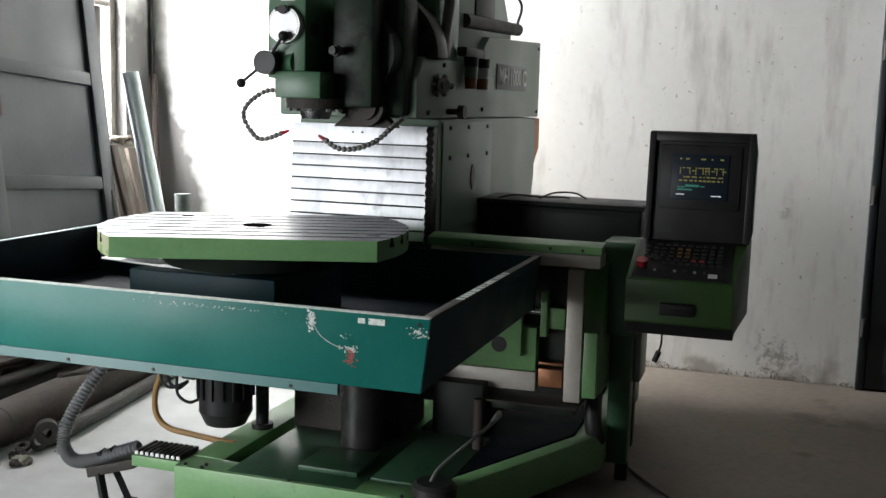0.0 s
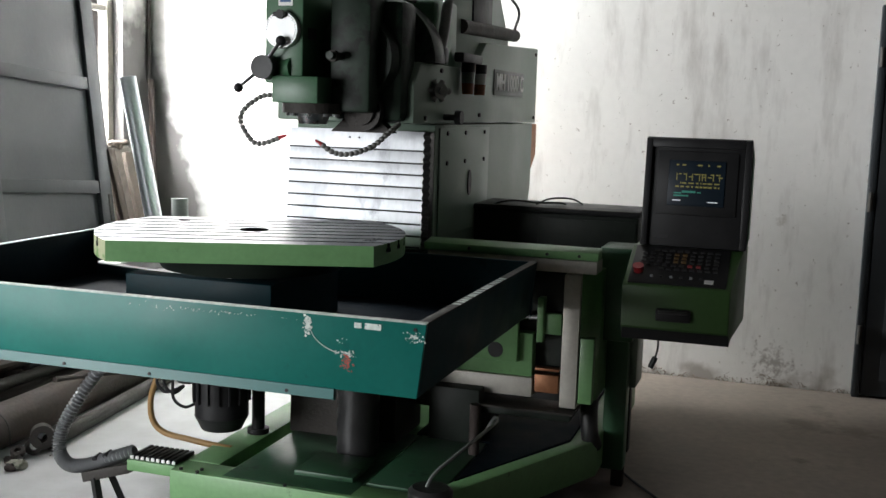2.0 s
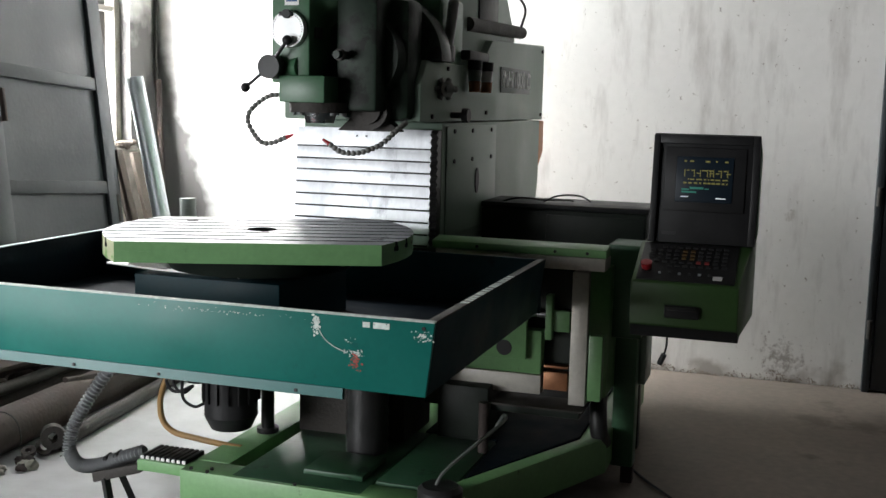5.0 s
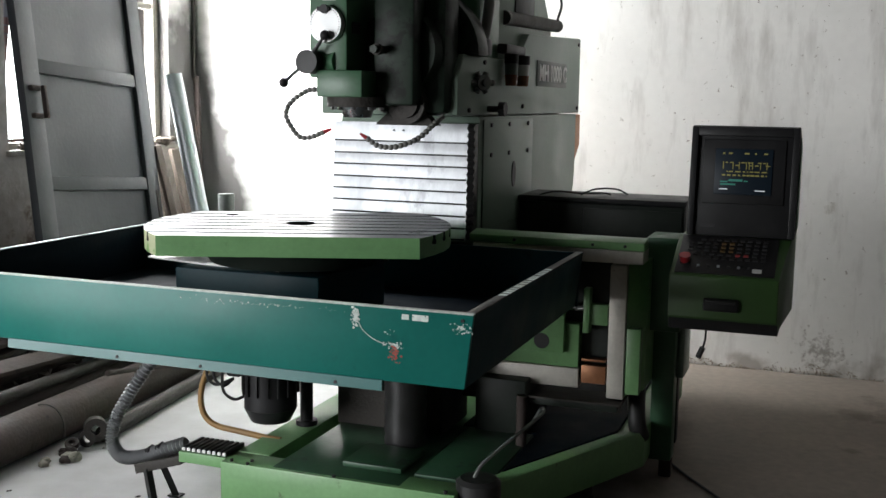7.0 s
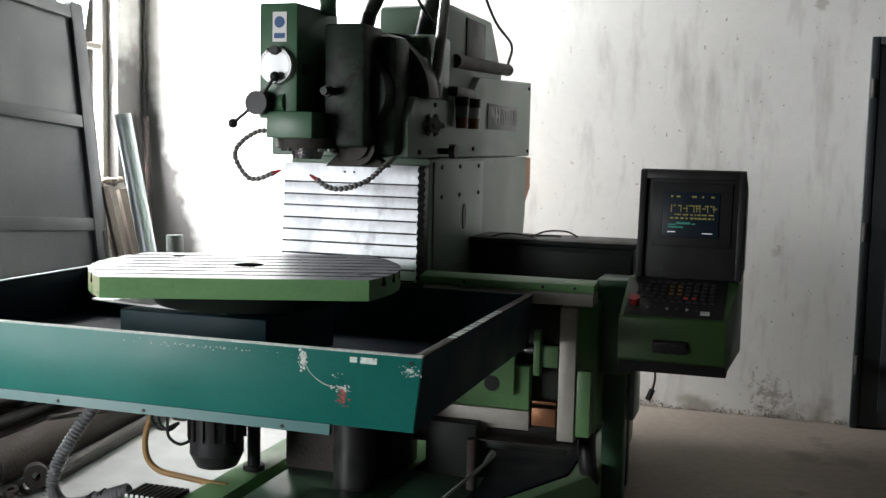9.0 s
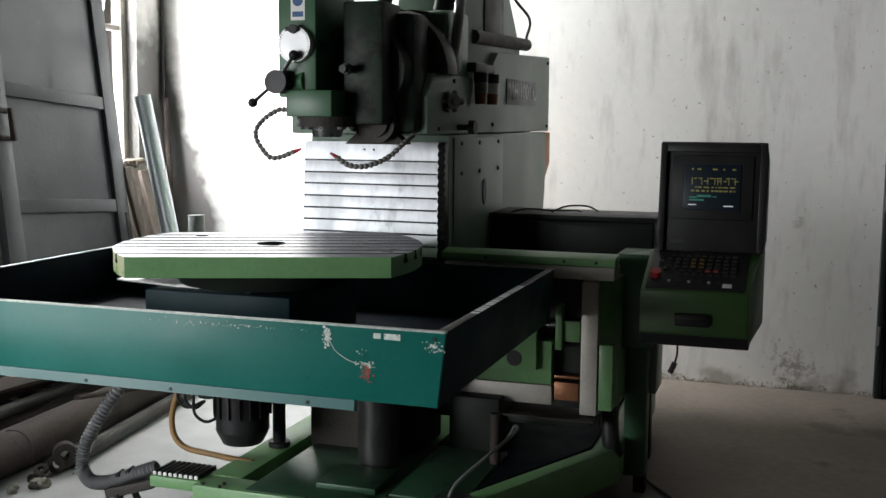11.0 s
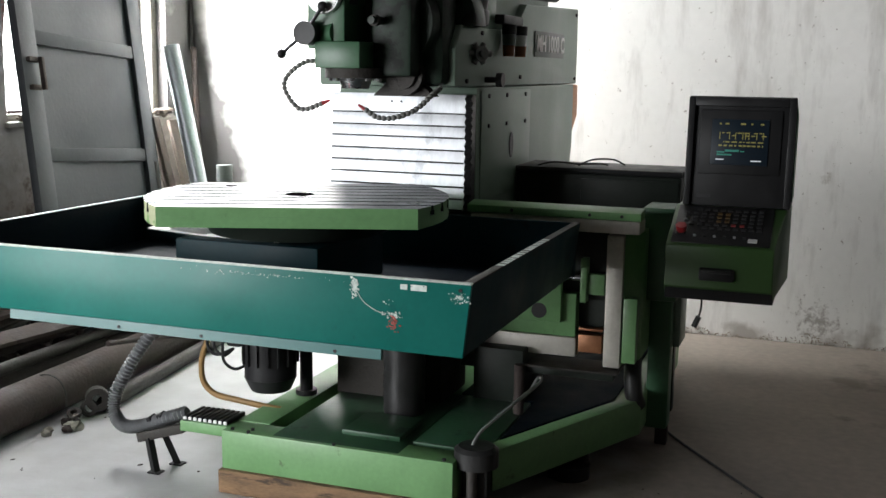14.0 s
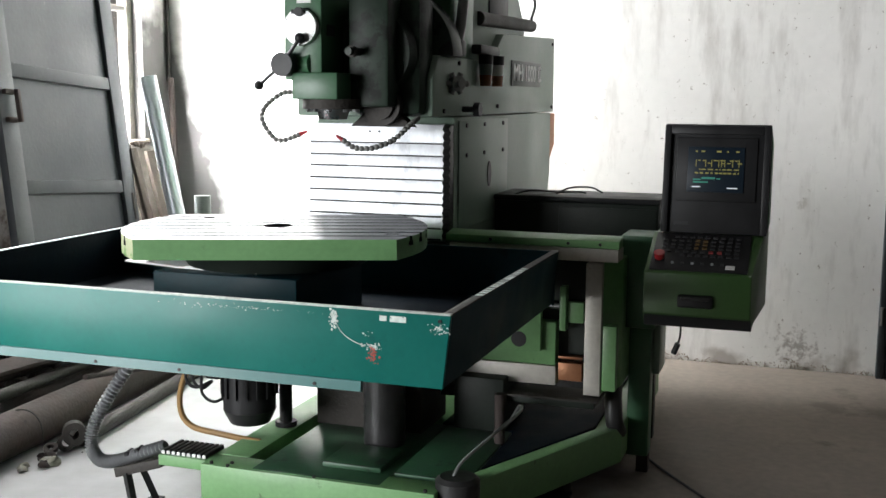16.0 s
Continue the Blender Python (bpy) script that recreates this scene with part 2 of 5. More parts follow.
    mr = n.new("ShaderNodeMapRange")
    mr.inputs[1].default_value, mr.inputs[2].default_value, mr.inputs[4].default_value = 0.66, 0.82, 0.65
    link(mo.outputs[0], mr.inputs[0])
    mm = n.new("ShaderNodeMix")
    mm.data_type = 'RGBA'
    link(mr.outputs[0], mm.inputs[0])
    link(old, mm.inputs[6])
    mm.inputs[7].default_value = (0.2, 0.17, 0.15, 1)
    old = mm.outputs[2]
    t = n.new("ShaderNodeMix")
    t.data_type = 'RGBA'
    link(mx.outputs[0], t.inputs[0])
    link(old, t.inputs[6])
    t.inputs[7].default_value = (0.27, 0.235, 0.205, 1)
    link(t.outputs[2], b.inputs["Base Color"])
    return m


M_WALL = wall_material()
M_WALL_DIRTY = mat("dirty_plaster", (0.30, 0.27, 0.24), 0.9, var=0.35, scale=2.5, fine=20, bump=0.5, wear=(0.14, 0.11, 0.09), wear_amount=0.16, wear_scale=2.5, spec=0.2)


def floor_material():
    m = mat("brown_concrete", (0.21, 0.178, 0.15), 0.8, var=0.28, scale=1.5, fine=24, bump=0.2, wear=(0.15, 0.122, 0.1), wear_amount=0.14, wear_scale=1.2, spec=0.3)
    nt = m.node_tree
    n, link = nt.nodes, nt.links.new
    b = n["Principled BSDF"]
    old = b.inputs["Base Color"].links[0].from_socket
    # daylight on the west floor, put into the colour as a ragged pale area
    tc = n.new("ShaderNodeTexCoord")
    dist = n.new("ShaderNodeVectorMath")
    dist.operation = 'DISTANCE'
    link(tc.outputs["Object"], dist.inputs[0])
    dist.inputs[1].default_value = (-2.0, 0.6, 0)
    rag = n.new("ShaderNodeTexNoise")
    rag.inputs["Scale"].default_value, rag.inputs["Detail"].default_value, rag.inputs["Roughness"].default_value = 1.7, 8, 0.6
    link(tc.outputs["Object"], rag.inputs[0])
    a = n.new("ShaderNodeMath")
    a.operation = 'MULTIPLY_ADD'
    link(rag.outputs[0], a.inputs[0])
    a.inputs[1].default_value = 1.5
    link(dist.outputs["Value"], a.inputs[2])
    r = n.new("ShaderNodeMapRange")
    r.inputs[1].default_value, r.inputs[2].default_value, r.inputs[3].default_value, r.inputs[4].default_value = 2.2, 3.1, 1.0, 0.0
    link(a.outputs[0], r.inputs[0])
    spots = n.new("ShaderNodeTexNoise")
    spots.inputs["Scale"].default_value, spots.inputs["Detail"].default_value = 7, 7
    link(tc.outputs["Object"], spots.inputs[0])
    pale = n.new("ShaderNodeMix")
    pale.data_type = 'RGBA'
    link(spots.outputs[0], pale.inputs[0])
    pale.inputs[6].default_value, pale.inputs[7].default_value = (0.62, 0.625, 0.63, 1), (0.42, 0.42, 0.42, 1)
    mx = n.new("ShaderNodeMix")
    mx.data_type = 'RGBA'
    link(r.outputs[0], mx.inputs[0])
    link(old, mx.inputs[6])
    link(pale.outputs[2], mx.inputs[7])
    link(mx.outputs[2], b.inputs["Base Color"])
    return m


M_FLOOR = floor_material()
# walls and ceiling out of view, kept dark to cut bounced light
M_GREYWALL = mat("unseen_dim_plaster", (0.10, 0.095, 0.09), 0.9, var=0.2, scale=2, bump=0.3)
M_CEIL = mat("unseen_dim_ceiling", (0.07, 0.066, 0.062), 0.9, var=0.15, scale=2, bump=0.2)
M_BRICK = mat("red_brick", (0.5, 0.27, 0.22), 0.85, var=0.2, scale=5, bump=0.3, island=0.2)
M_YARD = mat("yard_concrete", (0.4, 0.39, 0.37), 0.9, var=0.2, scale=2, bump=0.3)

# ---- mesh tools ----


def box(bm, x0, x1, y0, y1, z0, z1, bevel=0.0, m=None):
    r = bmesh.ops.create_cube(bm, size=1)
    vs = r["verts"]
    bmesh.ops.scale(bm, vec=(x1 - x0, y1 - y0, z1 - z0), verts=vs)
    bmesh.ops.translate(bm, vec=((x0 + x1) / 2, (y0 + y1) / 2, (z0 + z1) / 2), verts=vs)
    if bevel:
        es = list({e for v in vs for e in v.link_edges})
        r = bmesh.ops.bevel(bm, geom=es, offset=bevel, segments=2, affect='EDGES', profile=0.5)
        vs = list({v for f in r["faces"] for v in f.verts} | {v for v in vs if v.is_valid})
    if m is not None:
        bmesh.ops.transform(bm, matrix=m, verts=vs)
    return bm


def cyl(bm, p0, p1, r0, r1=None, seg=24):
    p0, p1 = Vector(p0), Vector(p1)
    d = p1 - p0
    m = Matrix.Translation((p0 + p1) / 2) @ d.to_track_quat('Z', 'Y').to_matrix().to_4x4()
    bmesh.ops.create_cone(bm, cap_ends=True, segments=seg, radius1=r0, radius2=r0 if r1 is None else r1, depth=d.length, matrix=m)
    return bm


def ball(bm, c, r, seg=12):
    bmesh.ops.create_uvsphere(bm, u_segments=seg, v_segments=max(6, seg // 2 + 2), radius=r, matrix=Matrix.Translation(c))
    return bm


def prism(bm, pts, axis, lo, hi, bevel=0.0):
    """A polygon drawn in the two other axes (in order x, y, z) and drawn out along axis."""
    def at(a, b, c):
        return {'x': (c, a, b), 'y': (a, c, b), 'z': (a, b, c)}[axis]
    low = [bm.verts.new(at(a, b, lo)) for a, b in pts]
    high = [bm.verts.new(at(a, b, hi)) for a, b in pts]
    fs = [bm.faces.new(low), bm.faces.new(high)]
    k = len(pts)
    for i in range(k):
        fs.append(bm.faces.new((low[i], low[(i + 1) % k], high[(i + 1) % k], high[i])))
    bmesh.ops.recalc_face_normals(bm, faces=fs)
    if bevel:
        es = list({e for f in fs for e in f.edges})
        bmesh.ops.bevel(bm, geom=es, offset=bevel, segments=2, affect='EDGES', profile=0.5)
    return bm


def smooth_path(pts, n=12):
    """Points along a smooth curve through pts."""
    p = [Vector(q) for q in pts]
    p = [2 * p[0] - p[1]] + p + [2 * p[-1] - p[-2]]
    out = []
    for i in range(1, len(p) - 2):
        for k in range(n):
            t = k / n
            a, b, c, d = p[i - 1], p[i], p[i + 1], p[i + 2]
            out.append(0.5 * ((2 * b) + (c - a) * t + (2 * a - 5 * b + 4 * c - d) * t * t + (3 * b - a - 3 * c + d) * t ** 3))
    out.append(p[-2])
    return out


def tube(bm, pts, radius, seg=10, n=10, rib=0.0):
    path = smooth_path(pts, n)
    rings = []
    for i, q in enumerate(path):
        d = (path[min(i + 1, len(path) - 1)] - path[max(i - 1, 0)]).normalized()
        side = d.cross(Vector((0.31, 0.2, 0.93))).normalized()
        up = d.cross(side)
        r = radius + (rib if i % 2 else 0)
        rings.append([bm.verts.new(q + r * (math.cos(a) * side + math.sin(a) * up)) for a in [2 * math.pi * k / seg for k in range(seg)]])
    for a, b in zip(rings, rings[1:]):
        for k in range(seg):
            bm.faces.new((a[k], a[(k + 1) % seg], b[(k + 1) % seg], b[k]))
    bm.faces.new(rings[0])
    bm.faces.new(rings[-1])
    bmesh.ops.recalc_face_normals(bm, faces=bm.faces[:])
    return bm


def B():
    return bmesh.new()


ORIGIN = {}


def thing(name, at, label, category, group=""):
    ob = new(name)
    ob.location = at
    ob.empty_display_size = 0.05
    ORIGIN[name_of(ob)] = Vector(at)
    return tagged(ob, label, category, group)


def name_of(ob):
    return ob.name


def finish(bm, name, materials):
    me = bpy.data.meshes.new(name)
    for m in materials if isinstance(materials, (list, tuple)) else [materials]:
        me.materials.append(m)
    # sharp edges stay sharp, round ones are smooth
    for f in bm.faces:
        f.smooth = True
    for e in bm.edges:
        e.smooth = len(e.link_faces) == 2 and e.calc_face_angle(0) < 0.7
    bm.to_mesh(me)
    bm.free()
    return me


def part(name, bm, material, parent, label=""):
    """One mesh, drawn in world places, under a thing or a part."""
    o = ORIGIN[name_of(parent)]
    bmesh.ops.translate(bm, vec=-o, verts=bm.verts[:])
    ob = new(name, finish(bm, name, material))
    ob.parent = parent
    ORIGIN[name_of(ob)] = o
    return tagged(ob, label)


def single(name, bm, material, label="", category="", group="", kind="", at=None):
    """A thing of one mesh."""
    if at is not None:
        bmesh.ops.translate(bm, vec=-Vector(at), verts=bm.verts[:])
    ob = new(name, finish(bm, name, material))
    if at is not None:
        ob.location = at
    ORIGIN[name_of(ob)] = Vector(at or (0, 0, 0))
    return tagged(ob, label, category, group, kind)


# ---- setting ----
XL, XR, YB, YF, ZC = -3.12, 6.5, 3.35, -9.0, 4.4
bm = box(B(), -40, 40, -40, 40, -0.3, -0.02)
single("ground", bm, M_YARD, "pale concrete yard outside the workshop", "ground", kind="structure")
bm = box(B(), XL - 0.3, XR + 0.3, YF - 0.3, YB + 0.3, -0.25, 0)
single("floor", bm, M_FLOOR, "brown concrete workshop floor, coloured paler on the daylit west side", "floor", kind="structure")
bm = box(B(), XL - 0.3, XR + 0.3, YB, YB + 0.3, 0, ZC)
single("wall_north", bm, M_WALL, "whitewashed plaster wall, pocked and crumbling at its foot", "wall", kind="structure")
bm = box(B(), XR, XR + 0.3, YF, YB, 0, ZC)
single("wall_east", bm, M_GREYWALL, "unseen plaster wall, darkened to cut bounced light", "wall", kind="structure")
bm = B()
DY0, DY1, WY0, WY1 = -4.25, -1.75, 1.62, 3.06
box(bm, XL - 0.3, XL, YF, DY0, 0, ZC)
box(bm, XL - 0.3, XL, DY0, DY1, 2.35, ZC)
box(bm, XL - 0.3, XL, DY1, 0.7, 0, ZC)
box(bm, XL - 0.3, XL, 0.7, 1.40, 0, 1.18)
box(bm, XL - 0.3, XL, 0.7, 1.40, 3.2, ZC)
box(bm, XL - 0.3, XL, 1.40, WY0, 0, ZC)
box(bm, XL - 0.3, XL, WY0, WY1, 0, 1.18)
box(bm, XL - 0.3, XL, WY0, WY1, 3.2, ZC)
box(bm, XL - 0.3, XL, WY1, YB, 0, 1.18)
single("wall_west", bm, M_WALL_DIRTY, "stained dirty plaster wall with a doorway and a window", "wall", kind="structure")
single("wall_corner", box(B(), XL - 0.3, XL, WY1, YB, 1.18, ZC), M_WALL, "whitewashed reveal beside the window", "wall", kind="structure")
bm = B()
box(bm, XL - 0.3, -2.9, YF - 0.3, YF, 0, ZC)
box(bm, -2.9, -1.7, YF - 0.3, YF, 2.1, ZC)
box(bm, -1.7, XR + 0.3, YF - 0.3, YF, 0, ZC)
single("wall_south", bm, M_GREYWALL, "unseen plaster wall with an open doorway, darkened to cut bounced light", "wall", kind="structure")
bm = box(B(), XL - 0.3, XR + 0.3, YF - 0.3, YB + 0.3, ZC, ZC + 0.2)
single("ceiling", bm, M_CEIL, "unseen plaster ceiling, darkened to cut bounced light", "ceiling", kind="structure")

# ---- left corner: window, door leaf, pipes and planks ----
bm = B()
WZ0, WZ1 = 1.18, 3.2
for y0, y1, z0, z1 in [(WY0, WY0 + 0.07, WZ0, WZ1), (WY1 - 0.06, WY1, WZ0, WZ1), (WY0 + 0.07, WY1 - 0.06, WZ0, WZ0 + 0.05), (WY0 + 0.07, WY1 - 0.06, WZ1 - 0.07, WZ1)]:
    box(bm, XL - 0.14, XL - 0.07, y0, y1, z0, z1, 0.006)
for y in (2.09, 2.55):
    box(bm, XL - 0.13, XL - 0.08, y, y + 0.035, WZ0 + 0.05, WZ1 - 0.07, 0.005)
for z in (2.03, 2.62):
    for y0, y1 in ((WY0 + 0.07, 2.09), (2.125, 2.55), (2.585, WY1 - 0.06)):
        box(bm, XL - 0.13, XL - 0.08, y0, y1, z, z + 0.035, 0.005)
window = single("window_1", bm, M_FRAME, "old wooden window with flaking pale paint", "window", kind="structure")
m_glass = bpy.data.materials.new("window_glass")
m_glass.use_nodes = True
gb = m_glass.node_tree.nodes["Principled BSDF"]
gb.inputs["Base Color"].default_value = (1, 1, 1, 1)
gb.inputs["Transmission Weight"].default_value, gb.inputs["Roughness"].default_value, gb.inputs["IOR"].default_value = 1.0, 0.02, 1.02
for y0, y1 in [(1.70, 2.085), (2.13, 2.545), (2.59, 2.995)]:
    for z0, z1 in [(1.235, 2.025), (2.07, 2.615), (2.66, 3.125)]:
        p = part("pane", box(B(), XL - 0.107, XL - 0.103, y0, y1, z0, z1), m_glass, window)
        p.visible_shadow = False
bm = B()
box(bm, XL - 0.05, XL + 0.03, WY0 - 0.02, WY1 + 0.02, 1.165, 1.195, 0.006)
part("window_sill", bm, M_FRAME, window, "rough crumbling sill")

# brick building across the yard
bricks = thing("brick_wall", (-6.2, 1.0, 0), "pinkish red brick wall across the sunlit yard", "wall")
part("backing", box(B(), -6.45, -6.22, -3.0, 8.0, -0.02, 3.2), mat("pale_mortar", (0.36, 0.33, 0.31), 0.9, bump=0.2), bricks)
brick_mesh = finish(box(B(), -0.02, 0.02, -0.118, 0.118, -0.032, 0.032, 0.004), "brick", M_BRICK)
for row in range(28):
    for k in range(10):
        b = new("brick", brick_mesh)
        b.parent = bricks
        b.location = (-0.02, 2.8 + 0.25 * k + (0.125 if row % 2 else 0), 0.06 + 0.077 * row)

# grey steel door leaf, leaning
du = Vector((-0.0572, 0.9959, -0.0701)).normalized()
dv = Vector((-0.1587, 0.0603, 0.9855))
dv = (dv - dv.dot(du) * du).normalized()
dn = du.cross(dv)
DW, DH = 1.11, 2.36
dm = Matrix((du, dv, dn)).transposed().to_4x4()
dm.translation = Vector((-2.642, 1.362, 0.004))
leaf = thing("steel_door_leaf", (-2.95, 2.2, 0), "old grey painted steel door leaf leaning by the window", "door")


def leaf_part(name, boxes, material, label="", parent=None, bev=0.004):
    b = B()
    for q in boxes:
        box(b, *q, bev)
    bmesh.ops.transform(b, matrix=dm, verts=b.verts[:])
    return part(name, b, material, parent or leaf, label)


leaf_part("panel", [(0.02, DW - 0.02, 0.06, DH - 0.02, -0.012, 0.0)], M_DOOR, bev=0)
leaf_part("stile", [(0, 0.13, 0.078, DH, -0.02, 0.026)], M_DOOR)
leaf_part("stile", [(DW - 0.11, DW, 0, DH, -0.02, 0.026)], M_DOOR)
for z in (0.08, 1.025, 1.622, DH - 0.1):
    leaf_part("rail", [(0.13, DW - 0.11, z, z + 0.072, -0.018, 0.022)], M_DOOR)
leaf_part("edge_bar", [(DW, DW + 0.035, 0.0, DH, -0.03, 0.012)], M_DOOR, "darker angle iron along the edge")
leaf_part("handle", [(0.03, 0.11, 1.385, 1.41, 0.024, 0.05), (0.03, 0.11, 1.525, 1.55, 0.024, 0.05), (0.095, 0.118, 1.385, 1.55, 0.046, 0.07)], M_RUST, "dark rusty pull handle")
leaf_part("lock_plate", [(DW - 0.035, DW - 0.012, 0.86, 1.02, 0.024, 0.032)], M_SCRAP)

# leaning and standing things in the corner
pipe = single("galvanised_pipe", cyl(B(), (-2.43, 2.60, 0.0), (-2.775, 2.60, 1.615), 0.05, seg=28), M_GALV, "long pale grey galvanised pipe leaning in the corner", "pipe", at=(-2.43, 2.60, 0))
single("steel_tube", cyl(B(), (-2.56, 2.85, 0.0), (-2.588, 2.86, 0.90), 0.05, seg=28), M_TUBE, "short grey steel tube standing in the corner", "pipe", at=(-2.56, 2.85, 0))
single("dark_pipe", cyl(B(), (-2.93, 3.16, 0.0), (-3.06, 3.28, 1.62), 0.02, seg=20), M_RUST, "dark rusty pipe standing in the corner", "pipe", at=(-2.93, 3.16, 0))
for i, (x0, y0, x1, y1, z1, w) in enumerate([(-2.62, 2.62, -2.93, 2.66, 1.05, 0.07), (-2.66, 2.86, -2.98, 2.90, 1.15, 0.09), (-2.74, 3.02, -3.04, 3.08, 0.95, 0.08), (-2.56, 2.54, -2.90, 2.60, 1.18, 0.05)]):
    d = Vector((x1 - x0, y1 - y0, z1))
    b = box(B(), -w / 2, w / 2, -0.014, 0.014, 0, d.length, 0.003)
    m = Matrix.Translation((x0, y0, 0.012)) @ d.to_track_quat('Z', 'Y').to_matrix().to_4x4()
    bmesh.ops.transform(b, matrix=m, verts=b.verts[:])
    single("plank", b, M_PLANK, "weathered grey wooden plank leaning on the wall", "plank", "planks in the corner", at=(x0, y0, 0))
# crumbled plaster below the window and in the corner
bm = B()
rnd = random.Random(4)
for i in range(90):
    y = rnd.uniform(1.7, 3.05)
    r = rnd.uniform(0.01, 0.035)
    bmesh.ops.create_icosphere(bm, subdivisions=1, radius=r, matrix=Matrix.Translation((XL + rnd.uniform(-0.02, 0.03), y, 1.19 + rnd.uniform(0, 0.03))) @ Matrix.Scale(rnd.uniform(0.5, 1), 4, (0, 0, 1)))
single("plaster_rubble", bm, M_PLANK, "crumbled plaster and dirt along the window sill", "rubble", kind="stuff")
bm = B()
tube(bm, [(XL + 0.02, YB - 0.03, 1.6), (XL + 0.02, YB - 0.03, 2.4), (XL + 0.02, YB - 0.03, ZC)], 0.013)
single("wall_conduit", bm, M_SCRAP, "dark rusty conduit running up the corner", "conduit", kind="structure")

# dark door in the back wall
d2 = thing("door_2", (1.8, YB - 0.05, 0), "dark grey painted steel door in the whitewashed wall", "door")
tagged(d2, kind="structure")
part("door_frame", box(box(box(B(), 1.335, 1.375, YB - 0.06, YB + 0.0, 0, 2.1, 0.004), 2.27, 2.31, YB - 0.06, YB, 0, 2.1, 0.004), 1.375, 2.27, YB - 0.06, YB, 2.06, 2.1, 0.004), M_DOOR, d2)
part("leaf", box(B(), 1.38, 2.265, YB - 0.045, YB - 0.005, 0.012, 2.055, 0.004), M_DOOR, d2)
for z in (0.35, 1.07, 1.83):
    part("hinge", cyl(B(), (1.352, YB - 0.075, z - 0.05), (1.352, YB - 0.075, z + 0.05), 0.014, seg=12), M_SCRAP, d2)
for z0, z1 in ((0.1, 0.95), (1.08, 1.98)):
    part("panel", box(B(), 1.47, 2.18, YB - 0.053, YB - 0.046, z0, z1, 0.003), M_DOOR, d2)

# ---- the milling machine ----
KZ = -0.038          # height of knee, tray and table
mill = thing("milling_machine", (-0.4, 1.2, 0.088), "green and teal universal milling machine with a rotary table", "milling machine")

# base frame
ZB0, ZB1 = 0.088, 0.231
bm = prism(B(), [(-0.84, 0.40), (-0.22, 0.40), (-0.10, 0.50), (0.20, 1.16), (0.20, 2.3), (-0.84, 2.3)], 'z', ZB0 + 0.01, ZB1 - 0.012)
base = part("base", bm, M_GREEN, mill, "light green welded base with oil stains")
bm = prism(B(), [(-1.035, 0.3995), (-0.905, 0.3995), (-0.905, 2.3), (-1.035, 2.3)], 'z', ZB0, ZB1, 0.004)
part("left_rail", bm, M_GREEN, base)
bm = prism(B(), [(-1.035, 0.282), (-0.165, 0.282), (-0.165, 0.398), (-1.035, 0.398)], 'z', ZB0, ZB1 - 0.002, 0.004)
part("front_rail", bm, M_GREEN, base)
bm = prism(B(), [(-0.075, 0.43), (0.29, 1.206), (0.29, 2.3), (0.205, 2.3), (0.205, 1.17), (-0.13, 0.47)], 'z', ZB0, ZB1, 0.004)
part("right_rail", bm, M_GREEN, base)
# cover plates on the base
part("plate", box(B(), -0.84, -0.365, 0.30, 1.0, ZB1 - 0.012, ZB1 - 0.001, 0.002), M_BASEPLATE, base)
part("plate", box(B(), -0.36, -0.10, 0.42, 1.0, ZB1 - 0.012, ZB1 + 0.0005, 0.002), M_BASEPLATE, base)
part("floor_mat", prism(B(), [(-0.09, 0.56), (0.19, 1.17), (0.19, 2.2), (-0.385, 2.2), (-0.385, 1.01), (-0.09, 1.01)], 'z', ZB1 - 0.013, ZB1 + 0.002), M_OILY_SHADE, base, "dark oily plate")
part("pad", box(B(), -0.62, -0.40, 0.40, 0.62, ZB1 - 0.001, ZB1 + 0.018, 0.004), M_BASEPLATE, base)
for x, y in [(-1.0, 0.30), (-0.93, 0.32), (-0.93, 0.29), (-0.6, 0.292), (-0.2, 0.295)]:
    part("bolt", cyl(B(), (x, y, ZB1 - 0.006), (x, y, ZB1 + 0.006), 0.007, seg=8), M_BLACK, base)
# levelling foot at the chamfered corner
bm = cyl(B(), (-0.115, 0.375, 0.2), (-0.115, 0.375, 0.255), 0.075, seg=28)
cyl(bm, (-0.115, 0.375, 0.255), (-0.115, 0.375, 0.268), 0.075, 0.06, seg=28)
foot = part("levelling_foot", bm, M_RUBBER, mill, "black levelling foot at the base corner")
bm = box(B(), -0.16, -0.07, 0.355, 0.40, 0.088, 0.2, 0.004)
part("bracket", bm, M_BLACK, foot)
part("screw", cyl(B(), (-0.115, 0.33, 0.088), (-0.115, 0.33, 0.205), 0.018, seg=14), M_SCRAP, foot)
part("foot_hose", tube(B(), [(-0.13, 0.37, 0.262), (-0.115, 0.40, 0.30), (-0.08, 0.47, 0.335), (-0.03, 0.60, 0.375), (-0.01, 0.78, 0.385), (-0.06, 0.95, 0.35), (-0.12, 1.05, 0.26)], 0.006), M_CONDUIT, mill, "thin grey hose")

# column: lower body, side panel and sloped rear
bm = prism(B(), [(1.16, 0.62), (2.0, 0.62), (2.0, 0.225), (2.55, 0.225), (2.80, 1.12), (2.80, 1.430), (1.16, 1.430)], 'x', -0.99, -0.395, 0.006)
column = part("column", bm, M_GREY_GREEN, mill, "grey-green painted column")
part("side_panel", box(B(), -0.394, -0.388, 1.20, 1.92, 0.98, 1.416, 0.0015), M_GREY_GREEN, column)
part("back_panel", prism(B(), [(2.80, 1.17), (2.92, 1.26), (2.92, 1.425), (2.80, 1.425)], 'x', -0.93, -0.40, 0.003), M_ORANGE, column, "bare orange-primed rear panel")
for y in (1.29, 1.54, 1.83):
    for z in (1.395, 1.275):
        part("screw", cyl(B(), (-0.39, y, z), (-0.382, y, z), 0.009, seg=10), M_BLACK, column)
